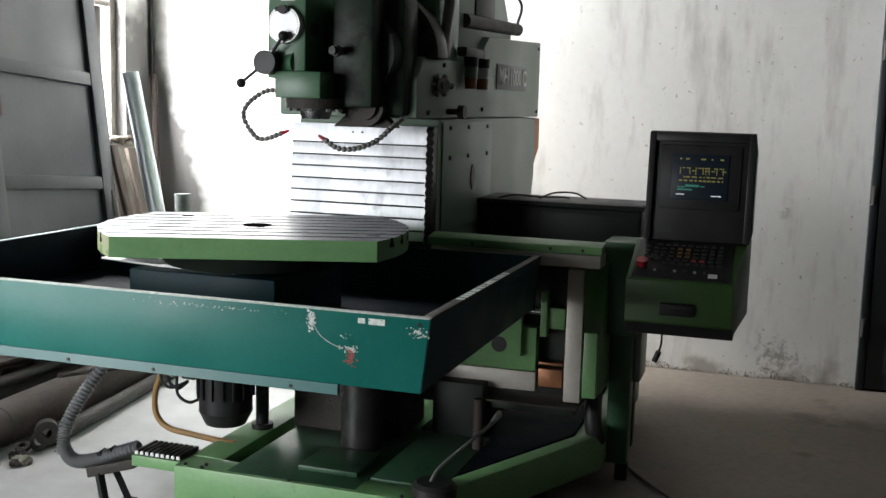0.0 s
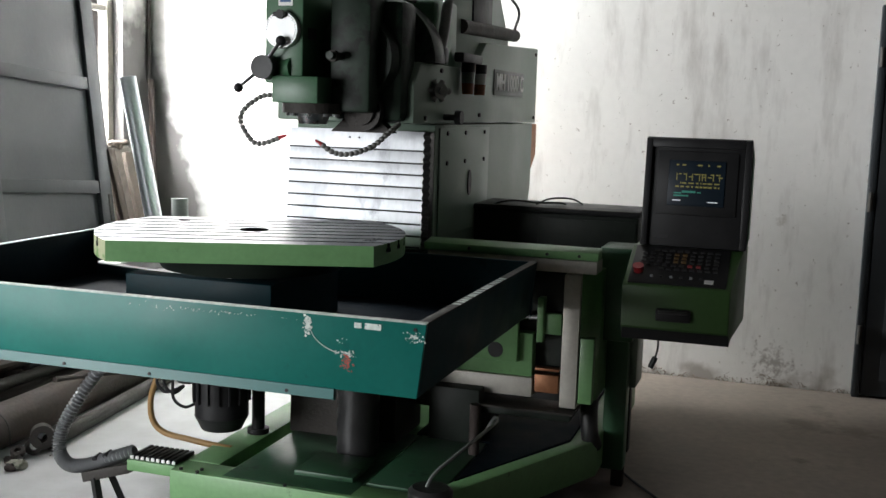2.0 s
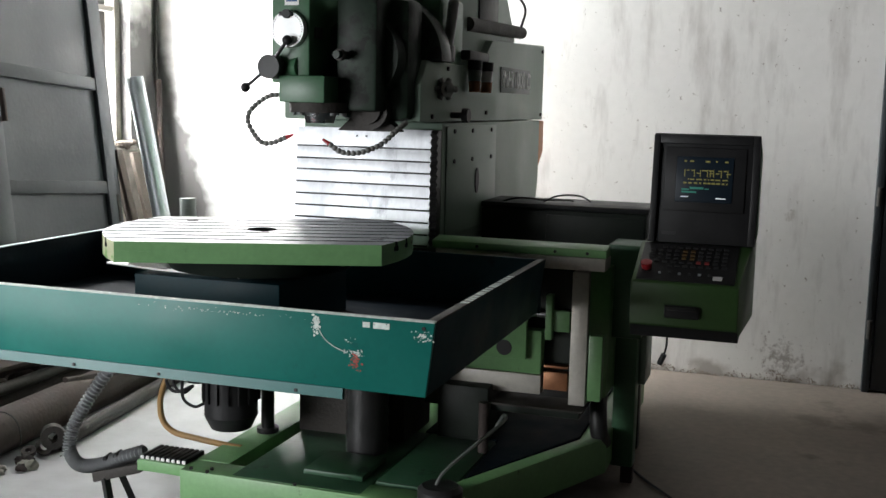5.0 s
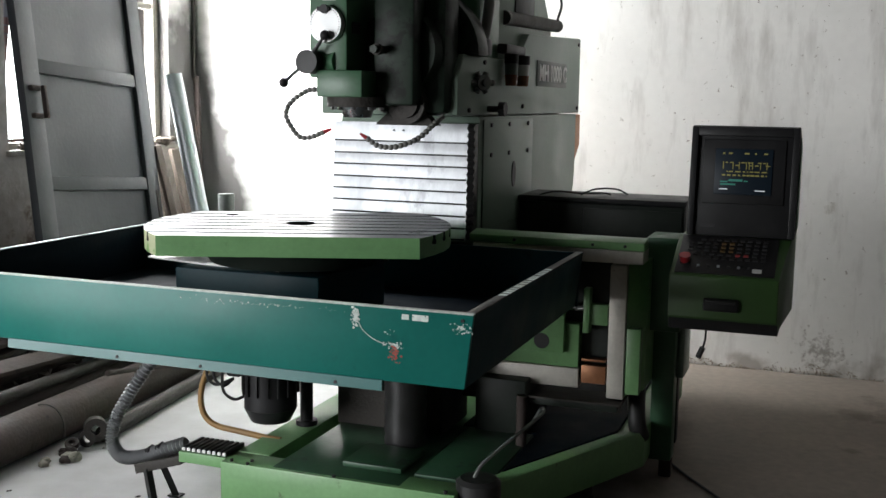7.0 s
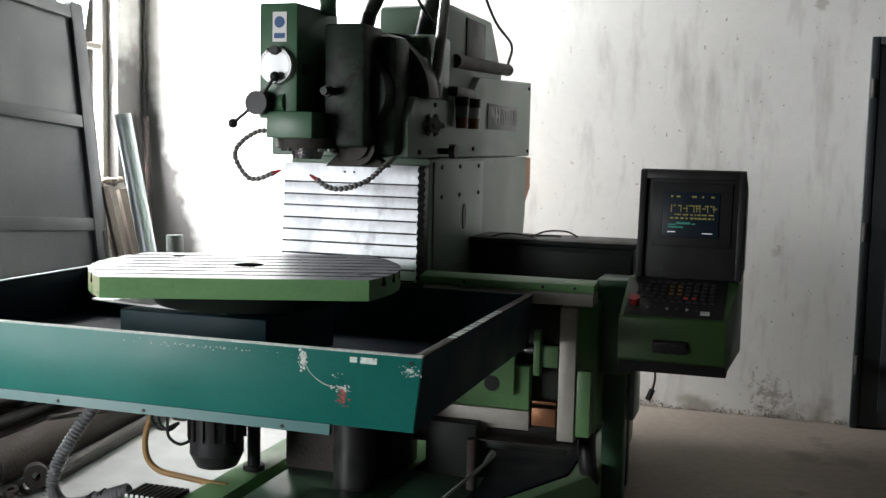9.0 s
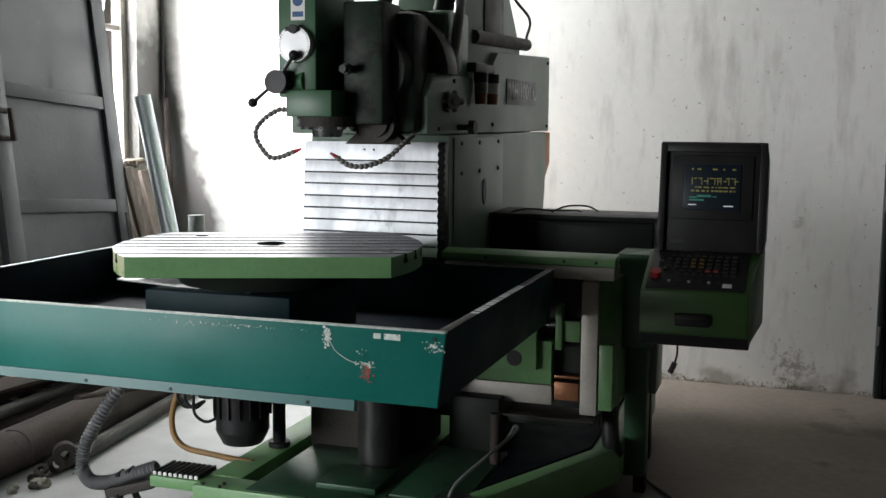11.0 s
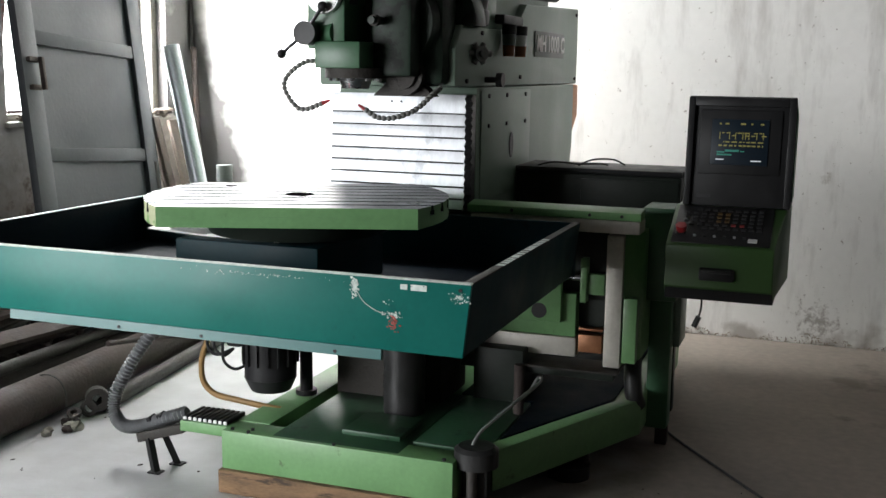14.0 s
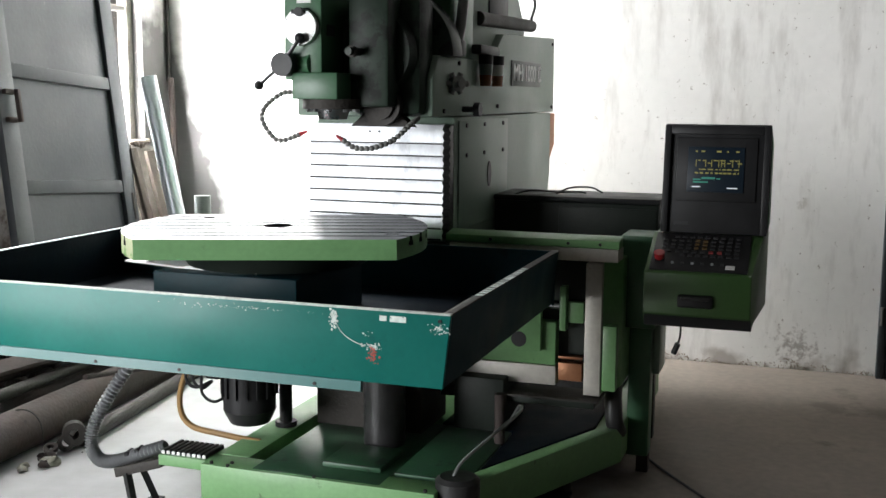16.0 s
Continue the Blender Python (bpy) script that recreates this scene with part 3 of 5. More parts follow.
bm = B()
prism(bm, [(1.617 + 0.026 * math.cos(a), 1.18 + 0.055 * math.sin(a)) for a in [k * math.pi / 12 for k in range(24)]], 'x', -0.389, -0.384)
part("slot", bm, M_BLACK, column)
# vertical guideway body under the tray and its bellows
part("guideway", box(B(), -0.86, -0.42, 0.86, 1.155, 0.225, 0.775 + KZ, 0.006), M_SCRAP, column, "oily grey guideway block")
bm = tube(B(), [(-0.515, 0.72, 0.225), (-0.515, 0.72, 0.4), (-0.515, 0.72, 0.60), (-0.515, 0.72, 0.775 + KZ)], 0.0755, seg=28, n=8, rib=0.004)
part("bellows", bm, M_RUBBER, mill, "shiny black bellows round the lift screw")
part("lift_rod", cyl(B(), (-0.955, 0.78, 0.225), (-0.955, 0.78, 0.76), 0.025, seg=18), M_BLACK, mill)
part("rod_foot", cyl(B(), (-0.955, 0.78, 0.228), (-0.955, 0.78, 0.25), 0.042, seg=18), M_BLACK, mill)
part("support_post", box(B(), -0.33, -0.13, 0.98, 1.3, 0.225, 0.44, 0.006), M_DARK, mill)
part("drain_pipe", cyl(B(), (-0.11, 0.86, 0.225), (-0.11, 0.86, 0.42), 0.02, seg=16), M_RUST, mill, "rusty brown drain pipe")

# upper body with the sloping top, carrying the head
bm = prism(B(), [(0.90, 1.434), (0.90, 1.575), (0.97, 1.663), (1.60, 1.663), (1.72, 1.70), (1.85, 1.79), (2.86, 1.825), (2.86, 1.434)], 'x', -0.95, -0.395, 0.008)
upper = part("headstock", bm, M_GREY_GREEN, mill, "grey-green painted headstock")
bm = prism(B(), [(1.125, 1.66), (1.125, 1.90), (1.2, 1.915), (1.42, 1.915), (1.42, 1.66)], 'x', -0.85, -0.402, 0.012)
part("gear_housing", bm, M_DGREEN, upper, "green gear housing")
bm = prism(B(), [(1.43, 1.66), (1.43, 2.05), (1.52, 2.07), (2.15, 2.07), (2.36, 1.84), (2.36, 1.66)], 'x', -0.72, -0.43, 0.01)
part("drive_housing", bm, M_GREY_GREEN, upper)
part("drive_opening", box(B(), -0.431, -0.422, 1.72, 2.02, 1.875, 2.04, 0.003), M_BLACK, upper)
bm = prism(B(), [(-0.60 + 0.25 * math.cos(k * math.pi / 24), 1.66 + 0.25 * math.sin(k * math.pi / 24)) for k in range(25)], 'y', 1.0, 1.12, 0.006)
part("arch_cover", bm, M_SWIVEL, upper, "dark arched cover")
bm = box(B(), -0.70, -0.42, 0.84, 0.998, 1.436, 1.88, 0.035)
cyl(bm, (-0.60, 0.80, 1.665), (-0.60, 0.842, 1.665), 0.15, 0.165, seg=48)
part("swivel_body", bm, M_SWIVEL, upper, "dark oily swivel body of the head")
cr = Vector((-0.395, 1.12, 1.56))
ka = Vector((0.8, -0.6, 0))
ks = Vector((0.6, 0.8, 0))
bm = cyl(B(), cr - 0.02 * ka, cr + 0.05 * ka, 0.03, seg=20)
cyl(bm, cr + 0.05 * ka, cr + 0.062 * ka, 0.014, seg=14)
for a in range(6):
    d = math.cos(a * math.pi / 3) * ks + math.sin(a * math.pi / 3) * Vector((0, 0, 1))
    cyl(bm, cr + 0.03 * ka, cr + 0.03 * ka + 0.043 * d, 0.0115, seg=10)
for d in (ks, -ks):
    ball(bm, cr + 0.03 * ka + 0.05 * d, 0.013, 10)
part("star_knob", bm, M_CONDUIT, upper, "steel star knob")
bm = cyl(B(), (-0.395, 1.26, 1.46), (-0.345, 1.26, 1.46), 0.012, seg=12)
cyl(bm, (-0.345, 1.26, 1.46), (-0.32, 1.26, 1.46), 0.028, seg=18)
part("pull_knob", bm, M_BLACK, upper, "black pull knob")
# oil unit: head, clear bowl, amber bowl
bm = box(B(), -0.394, -0.35, 1.36, 1.64, 1.683, 1.722, 0.008)
oil = part("oil_unit", bm, M_BLACK, mill, "oil and air unit with clear and amber bowls")
for y in (1.46, 1.63):
    part("cap", cyl(B(), (-0.36, y, 1.645), (-0.36, y, 1.683), 0.03, seg=18), M_BLACK, oil)
    part("bowl", cyl(B(), (-0.36, y, 1.60), (-0.36, y, 1.646), 0.027, 0.029, seg=18), M_CLEAR if y > 1.5 else M_NAMEPLATE, oil)
    part("bowl_base", cyl(B(), (-0.36, y, 1.555), (-0.36, y, 1.6005), 0.024, 0.027, seg=18), M_AMBER, oil, "reddish amber oil bowl")
# model plate
part("name_plate", box(B(), -0.394, -0.389, 1.98, 2.53, 1.562, 1.68, 0.002), M_NAMEPLATE, upper, "grey plate with pale lettering")


def lettering(name, text, size, m, material, parent, extrude=0.0008):
    c = bpy.data.curves.new(name, 'FONT')
    c.body, c.size, c.extrude = text, size, extrude
    c.offset = 0.0025
    c.align_x, c.align_y = 'CENTER', 'CENTER'
    ob = new(name, c)
    bpy.context.view_layer.update()
    me = bpy.data.meshes.new_from_object(ob.evaluated_get(bpy.context.evaluated_depsgraph_get()))
    bpy.data.objects.remove(ob)
    me.materials.clear()
    me.materials.append(material)
    me.transform(Matrix.Translation(-ORIGIN[name_of(parent)]) @ m)
    ob = new(name, me)
    ob.parent = parent
    ORIGIN[name_of(ob)] = ORIGIN[name_of(parent)]
    return ob


lettering("plate_lettering", "MH 1000 C", 0.105, Matrix.Translation((-0.3875, 2.27, 1.621)) @ pose(0, 0, 0, 90, 0, 90) @ Matrix.Diagonal((1.05, 1.0, 1, 1)), M_WHITE, upper, 0.0012)
for y, z in [(1.02, 1.455), (1.75, 1.47), (1.2, 1.64), (2.8, 1.79), (2.8, 1.46)]:
    part("screw", cyl(B(), (-0.396, y, z), (-0.386, y, z), 0.009, seg=10), M_BLACK, upper)
# horizontal motor and bracket on top
bm = cyl(B(), (-0.428, 1.56, 1.84), (-0.428, 2.47, 1.865), 0.03, seg=24)
part("ram_tube", bm, M_SCRAP, upper, "dark horizontal tube on the headstock")

# vertical milling head
bm = box(B(), -0.858, -0.712, 0.62, 0.97, 1.565, 1.966, 0.006)
head = part("milling_head", bm, M_DGREEN, mill, "green vertical milling head with a round dial")
part("spindle_housing", box(B(), -0.82, -0.645, 0.60, 0.86, 1.497, 1.59, 0.004), M_DGREEN, head)
part("spindle_flange", cyl(B(), (-0.72, 0.73, 1.462), (-0.72, 0.73, 1.499), 0.11, seg=40), M_SCRAP, head, "steel spindle flange")
for k in range(10):
    a = k * math.pi / 5
    q = Vector((-0.72 + 0.09 * math.cos(a), 0.73 + 0.09 * math.sin(a), 1.452))
    part("flange_bolt", cyl(B(), q, q + Vector((0, 0, 0.011)), 0.009, seg=8), M_STEEL, head)
part("spindle_nose", cyl(B(), (-0.72, 0.73, 1.425), (-0.72, 0.73, 1.463), 0.05, 0.062, seg=32), M_STEEL, head)
bm = prism(B(), [(-0.70, 1.398), (-0.455, 1.398), (-0.50, 1.44), (-0.52, 1.47), (-0.62, 1.47), (-0.665, 1.43)], 'y', 0.84, 0.90, 0.004)
cyl(bm, (-0.56, 0.80, 1.475), (-0.56, 0.84, 1.475), 0.072, seg=36)
part("arbor_support", bm, M_SCRAP, head, "dull steel support below the head")
part("collar", cyl(B(), (-0.56, 0.785, 1.475), (-0.56, 0.80, 1.475), 0.05, seg=28), M_SCRAP, head)
part("motor_housing", box(B(), -0.655, -0.50, 0.72, 0.90, 1.47, 1.905, 0.012), M_SWIVEL, head, "dark oily motor housing")
part("side_tag", box(B(), -0.711, -0.706, 0.66, 0.72, 1.72, 1.76, 0.001), M_GREYKEY, head)
part("feed_spindle", cyl(B(), (-0.62, 0.64, 1.665), (-0.60, 0.80, 1.665), 0.014, seg=18), M_SWIVEL, head)
part("feed_cap", cyl(B(), (-0.618, 0.66, 1.665), (-0.616, 0.68, 1.665), 0.02, seg=18), M_SCRAP, head)
# dial with its lever
dc = Vector((-0.785, 0.618, 1.748))
bm = cyl(B(), dc, dc + Vector((0, -0.022, 0)), 0.065, 0.062, seg=48)
dial = part("dial", bm, M_DIAL, mill, "bright round graduated dial")
bm = B()
for k in range(40):
    a = k * math.pi / 20
    d = Vector((math.cos(a), 0, math.sin(a)))
    q = dc + Vector((0, -0.0225, 0))
    cyl(bm, q + 0.053 * d, q + 0.059 * d, 0.0012, seg=4)
part("dial_marks", bm, M_BLACK, dial)
bm = cyl(B(), dc + Vector((0, -0.02, 0.052)), dc + Vector((0, -0.035, 0.052)), 0.016, seg=14)
box(bm, dc.x - 0.028, dc.x + 0.022, 0.585, 0.60, dc.z + 0.045, dc.z + 0.06, 0.003)
part("pointer_clamp", bm, M_BLACK, dial)
hub = Vector((-0.846, 0.60, 1.618))
bm = cyl(B(), hub + Vector((0, 0.06, 0)), hub + Vector((0, -0.03, 0)), 0.042, seg=32)
lever = part("lever_hub", bm, M_BLACK, mill, "dark lever hub with ball handles")
for tip in (Vector((-0.775, 0.575, 1.709)), Vector((-0.94, 0.58, 1.545))):
    part("lever_arm", cyl(B(), hub + Vector((0, -0.02, 0)), tip, 0.0065, seg=10), M_BLACK, lever)
    part("lever_knob", ball(B(), tip, 0.0175, 16), M_BLACK, lever)
bm = cyl(B(), hub + Vector((0.03, 0.06, 0)), (-0.75, 0.64, 1.62), 0.04, seg=20)
part("lever_boss", bm, M_DGREEN, head)
part("head_sticker", box(B(), -0.806, -0.752, 0.617, 0.6195, 1.832, 1.935), M_WHITE, head, "white sticker with a blue emblem")
part("sticker_disc", cyl(B(), (-0.779, 0.6165, 1.900), (-0.779, 0.6185, 1.900), 0.020, seg=24), M_BLUE, head)
part("sticker_bar", box(B(), -0.80, -0.758, 0.6165, 0.6185, 1.844, 1.862), M_BLUE, head)
# conduits rising from the machine
for pts, r, mt in [([(-0.70, 0.85, 1.95), (-0.70, 0.86, 2.2), (-0.68, 0.9, 2.5)], 0.03, M_DGREEN),
                   ([(-0.58, 0.92, 1.86), (-0.57, 0.93, 1.95), (-0.53, 0.95, 2.08), (-0.50, 0.96, 2.4)], 0.027, M_DARK),
                   ([(-0.52, 1.4, 1.9), (-0.50, 1.4, 2.0), (-0.44, 1.4, 2.2), (-0.42, 1.4, 2.5)], 0.034, M_DARK),
                   ([(-0.388, 1.16, 1.70), (-0.375, 1.17, 1.80), (-0.36, 1.18, 1.98), (-0.35, 1.2, 2.2), (-0.34, 1.2, 2.5)], 0.02, M_CONDUIT)]:
    part("conduit", tube(B(), pts, r, seg=14, n=14, rib=0.0015), mt, mill, "ribbed cable conduit")
part("conduit_elbow", box(B(), -0.41, -0.36, 1.13, 1.20, 1.665, 1.73, 0.012), M_BLACK, mill)
for pts in ([(-0.62, 0.98, 1.89), (-0.5, 1.1, 1.90), (-0.42, 1.3, 1.88), (-0.46, 1.5, 1.9)],
            [(-0.58, 1.2, 2.25), (-0.48, 1.3, 2.02), (-0.44, 1.5, 1.93)],
            [(-0.50, 1.9, 2.6), (-0.47, 2.0, 2.3), (-0.42, 2.16, 2.08), (-0.38, 2.34, 1.98), (-0.41, 2.40, 1.89)]):
    part("cable", tube(B(), pts, 0.007, seg=8), M_BLACK, mill)

# segmented coolant hoses with red nozzles


def coolant_hose(pts):
    path = smooth_path(pts, 24)
    h = part("coolant_hose", tube(B(), pts, 0.006, seg=8), M_LOC, mill, "grey segmented coolant hose with a red nozzle")
    last = None
    for q in path:
        if last is None or (q - last).length > 0.0165:
            last = q
            seg = new("segment", BEAD)
            seg.parent = h
            seg.location = q - ORIGIN[name_of(h)]
    d = (path[-1] - path[-4]).normalized()
    part("nozzle", cyl(B(), path[-1], path[-1] + 0.035 * d, 0.009, 0.004, seg=12), M_RED, h)


BEAD = finish(ball(B(), (0, 0, 0), 0.0105, 10), "segment", M_LOC)
coolant_hose([(-0.81, 0.64, 1.515), (-0.865, 0.63, 1.52), (-0.922, 0.60, 1.475), (-0.93, 0.58, 1.425), (-0.885, 0.58, 1.36), (-0.845, 0.585, 1.352), (-0.79, 0.59, 1.372)])
coolant_hose([(-0.44, 0.86, 1.43), (-0.455, 0.80, 1.40), (-0.49, 0.75, 1.355), (-0.55, 0.70, 1.325), (-0.61, 0.68, 1.325), (-0.65, 0.67, 1.35)])

# telescopic steel cover and the bellows beside it
cover = part("slide_cover", box(B(), -0.99, -0.44, 1.135, 1.158, 0.95, 1.385), M_DARK, mill, "telescopic cover of overlapping bright steel plates")
heights = [1.397, 1.326, 1.277, 1.232, 1.183, 1.135, 1.088, 1.040, 0.993, 0.95]
for i, (a, b) in enumerate(zip(heights, heights[1:])):
    o = 0.0025 * i
    bm = prism(B(), [(1.133 - o, a + 0.004), (1.127 - o, a + 0.004), (1.118 - o, b + 0.003), (1.118 - o, b - 0.004), (1.133 - o, b - 0.002)], 'x', -1.001 - 0.0008 * i, -0.427 + 0.0004 * i)
    part("plate", bm, M_PLATE, cover)
    bm = prism(B(), [(1.133 - o, b + 0.001), (1.113 - o, b - 0.003), (1.113 - o, b + 0.003), (1.1185 - o, b + 0.0035)], 'x', -1.0, -0.428)
    part("wiper", bm, M_BLACK, cover)
for x, z in [(-0.74, 1.37), (-0.70, 1.37)]:
    part("screw", cyl(B(), (x, 1.124, z), (x, 1.119, z), 0.004, seg=8), M_BLACK, cover)
zig = [(1.155, 0.95)] + [(1.095 if k % 2 else 1.118, 0.95 + 0.015 * k) for k in range(31)] + [(1.155, 1.40)]
bm = prism(B(), zig, 'x', -0.424, -0.397)
part("side_bellows", bm, M_RUBBER, cover)

# knee with its cross slide, seen beside the tray
YG = 1.05
# backing is coloured dark for the shaded recess behind the ways
knee = part("knee", box(B(), -1.75, 0.22, 1.12, 1.155, 0.46 + KZ, 0.97 + KZ), M_DARK, mill, "green knee and cross slide with bare steel ways")
bm = prism(B(), [(YG - 0.03, 1.0), (YG - 0.035, 1.03), (YG + 0.05, 1.042), (YG + 0.05, 1.0)], 'x', -0.38, 0.290, 0.003)
bmesh.ops.translate(bm, vec=(0, 0, KZ - 0.004), verts=bm.verts[:])
part("way_guard", bm, M_GREEN, knee, "light green sheet guard")
for x in (-0.2, 0.1, 0.22):
    part("screw", cyl(B(), (x, YG - 0.038, 1.012 + KZ), (x, YG - 0.028, 1.012 + KZ), 0.006, seg=8), M_BLACK, knee)
part("ledge", box(B(), -0.37, 0.285, YG - 0.02, YG + 0.1, 0.945 + KZ, 0.993 + KZ, 0.004), M_WAY, knee, "bare steel ledge")
part("end_way", box(B(), 0.163, 0.226, YG, YG + 0.06, 0.428 + KZ, 0.935 + KZ, 0.003), M_WAY, knee, "bare steel way, lightly stained")
part("end_cover", prism(B(), [(0.229, YG + 0.005), (0.285, YG + 0.12), (0.285, YG + 0.36), (0.229, YG + 0.36)], 'z', 0.44 + KZ, 0.944 + KZ, 0.004), M_GREEN, knee)
part("end_box", box(B(), 0.232, 0.284, YG + 0.004, YG + 0.05, 0.45 + KZ, 0.70 + KZ, 0.004), M_GREEN, knee)
part("sill", box(B(), -0.42, 0.228, YG - 0.05, YG + 0.12, 0.412 + KZ, 0.420 + KZ, 0.002), M_SCRAP, knee)
part("sill_underside", box(B(), -0.40, 0.21, YG - 0.02, YG + 0.12, 0.38 + KZ, 0.407 + KZ, 0.003), M_DARK, knee)
part("lower_way", box(B(), -0.40, 0.055, YG + 0.0, YG + 0.065, 0.455 + KZ, 0.53 + KZ, 0.004), M_WAY, knee, "bare steel lower way")
part("lower_band", box(B(), -0.40, 0.052, YG + 0.005, YG + 0.065, 0.532 + KZ, 0.70 + KZ, 0.004), M_GREEN, knee)
part("bearing_plate", box(B(), -0.30, 0.0, YG - 0.025, YG + 0.004, 0.59 + KZ, 0.76 + KZ, 0.004), M_GREEN, knee, "green plate with a round bore")
part("bore", cyl(B(), (-0.085, YG - 0.027, 0.632 + KZ), (-0.085, YG - 0.02, 0.632 + KZ), 0.03, seg=24), M_BLACK, knee)
part("bracket", box(box(B(), 0.065, 0.09, YG + 0.0, YG + 0.05, 0.67 + KZ, 0.84 + KZ, 0.003), 0.09, 0.155, YG + 0.02, YG + 0.05, 0.70 + KZ, 0.78 + KZ, 0.003), M_GREEN, knee)
part("rod", cyl(B(), (-0.02, YG + 0.02, 0.762 + KZ), (0.066, YG + 0.02, 0.762 + KZ), 0.012, seg=14), M_STEEL, knee)
part("rust_block", box(B(), 0.062, 0.155, YG + 0.01, YG + 0.05, 0.475 + KZ, 0.545 + KZ, 0.004), M_COPPER, knee, "rusty brown block")
part("rust_shelf", box(B(), 0.062, 0.155, YG + 0.01, YG + 0.05, 0.56 + KZ, 0.57 + KZ, 0.002), M_COPPER, knee)
part("rear_guard", box(B(), -1.75, -1.005, 1.44, 1.60, 0.90 + KZ, 0.985 + KZ, 0.004), M_GREEN, knee, "light green rear guard")
part("rear_rail", box(B(), -1.85, -1.0, 1.25, 1.42, 0.80 + KZ, 0.935 + KZ, 0.004), M_GREY_GREEN, knee)
part("cable_loop", tube(B(), [(0.24, 1.3, 0.5), (0.25, 1.22, 0.36), (0.26, 1.2, 0.26), (0.27, 1.24, 0.2)], 0.035, seg=14), M_RUBBER, mill, "thick black cable sleeve")

# chip tray
TX0, TX1, TY0, TY1, TZ0, TZ1 = -1.81, 0.085, -0.31, 0.93, 0.795 + KZ, 0.993 + KZ
tk = 0.012
bm = prism(B(), [(TX0 + 0.05, TZ0), (TX1 - 0.022, TZ0), (TX1, TZ1), (TX0 + 0.02, TZ1)], 'y', TY0, TY0 + tk, 0.003)
tray = part("chip_tray", bm, M_TEAL, mill, "large teal sheet metal chip tray with chipped paint")
# side and back panels take the shade-darkened teal
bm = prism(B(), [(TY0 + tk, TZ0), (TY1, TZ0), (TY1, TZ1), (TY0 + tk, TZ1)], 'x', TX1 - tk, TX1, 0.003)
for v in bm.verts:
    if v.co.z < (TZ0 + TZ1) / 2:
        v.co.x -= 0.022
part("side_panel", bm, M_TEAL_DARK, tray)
part("side_panel", prism(B(), [(TY0 + tk, TZ0), (TY1, TZ0), (TY1, TZ1), (TY0 + tk, TZ1)], 'x', TX0 + 0.02, TX0 + 0.03, 0.003), M_OILY_SHADE, tray)
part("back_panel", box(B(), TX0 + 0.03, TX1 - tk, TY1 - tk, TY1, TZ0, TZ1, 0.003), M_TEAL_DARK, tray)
part("bottom", box(B(), TX0 + 0.03, TX1 - 0.035, TY0 + tk, TY1 - tk, TZ0 + 0.002, TZ0 + 0.014), M_OILY_SHADE, tray, "oily tray bottom, darkened for shade")
bm = prism(B(), [(TY0 + 0.012, TZ0 + 0.005), (TY0 - 0.004, TZ0 + 0.002), (TY0 - 0.006, TZ0 - 0.026), (TY0 + 0.006, TZ0 - 0.03), (TY0 + 0.012, TZ0 - 0.026)], 'x', -1.396, -0.165)
part("drip_lip", bm, M_TEAL_LIP, tray, "lighter teal drip lip")
part("rim", box(B(), TX0 + 0.02, TX1, TY0 - 0.0035, TY0 + tk + 0.001, TZ1 - 0.002, TZ1 + 0.0025, 0.001), M_CHIP, tray, "bright worn rim")
part("side_rim", box(B(), TX1 - tk - 0.014, TX1 + 0.001, TY0 + tk, TY1, TZ1 - 0.002, TZ1 + 0.002, 0.001), M_SCRAP, tray)
part("left_rim", box(B(), TX0 + 0.016, TX0 + 0.034, TY0 + tk, TY1, TZ1 - 0.002, TZ1 + 0.002, 0.001), M_GALV, tray)
for x in (-1.5, -1.0, -0.72, -0.3):
    part("rivet", cyl(B(), (x, TY0 - 0.0075, TZ0 - 0.016), (x, TY0 - 0.003, TZ0 - 0.016), 0.005, seg=8), M_BLACK, tray)
part("rivet", cyl(B(), (TX1 - 0.03, TY0 - 0.003, TZ1 - 0.018), (TX1 - 0.03, TY0 + 0.0, TZ1 - 0.018), 0.005, seg=8), M_BLACK, tray)


def chip_marks(name, seed, x, z, w, h, count, material, size=(0.002, 0.007), label=""):
    """Thin flakes of bare paint on the tray's front."""
    r, b = random.Random(seed), B()
    for i in range(count):
        cx, cz, s = x + r.gauss(0, w), z + r.gauss(0, h), 0.62 * r.uniform(*size)
        k = r.randint(5, 8)
        prism(b, [(cx + s * r.uniform(0.5, 1.2) * math.cos(2 * math.pi * j / k), cz + s * r.uniform(0.5, 1.2) * math.sin(2 * math.pi * j / k)) for j in range(k)], 'y', TY0 - 0.0006 - 0.0012 * r.random(), TY0 - 0.0002)
    return part(name, b, material, tray, label)


chip_marks("paint_chip", 1, -0.245, TZ1 - 0.03, 0.0055, 0.011, 70, M_CHIP, (0.002, 0.008), "white patch of chipped paint")
chip_marks("paint_chip", 2, -0.135, TZ1 - 0.10, 0.012, 0.006, 46, M_CHIP, (0.0012, 0.005))
chip_marks("paint_chip", 3, -0.132, TZ1 - 0.122, 0.007, 0.011, 50, M_REDCHIP, (0.002, 0.006))
chip_marks("paint_chip", 4, 0.055, TZ1 - 0.04, 0.013, 0.007, 50, M_CHIP, (0.0012, 0.005))
chip_marks("paint_chip", 5, -0.56, TZ1 - 0.022, 0.09, 0.003, 60, M_CHIP, (0.001, 0.0035))
chip_marks("paint_chip", 6, -0.15, TZ1 - 0.065, 0.012, 0.004, 6, M_CHIP, (0.0015, 0.004))
chip_marks("paint_chip", 9, -0.32, TZ1 - 0.02, 0.03, 0.003, 6, M_CHIP, (0.001, 0.003))
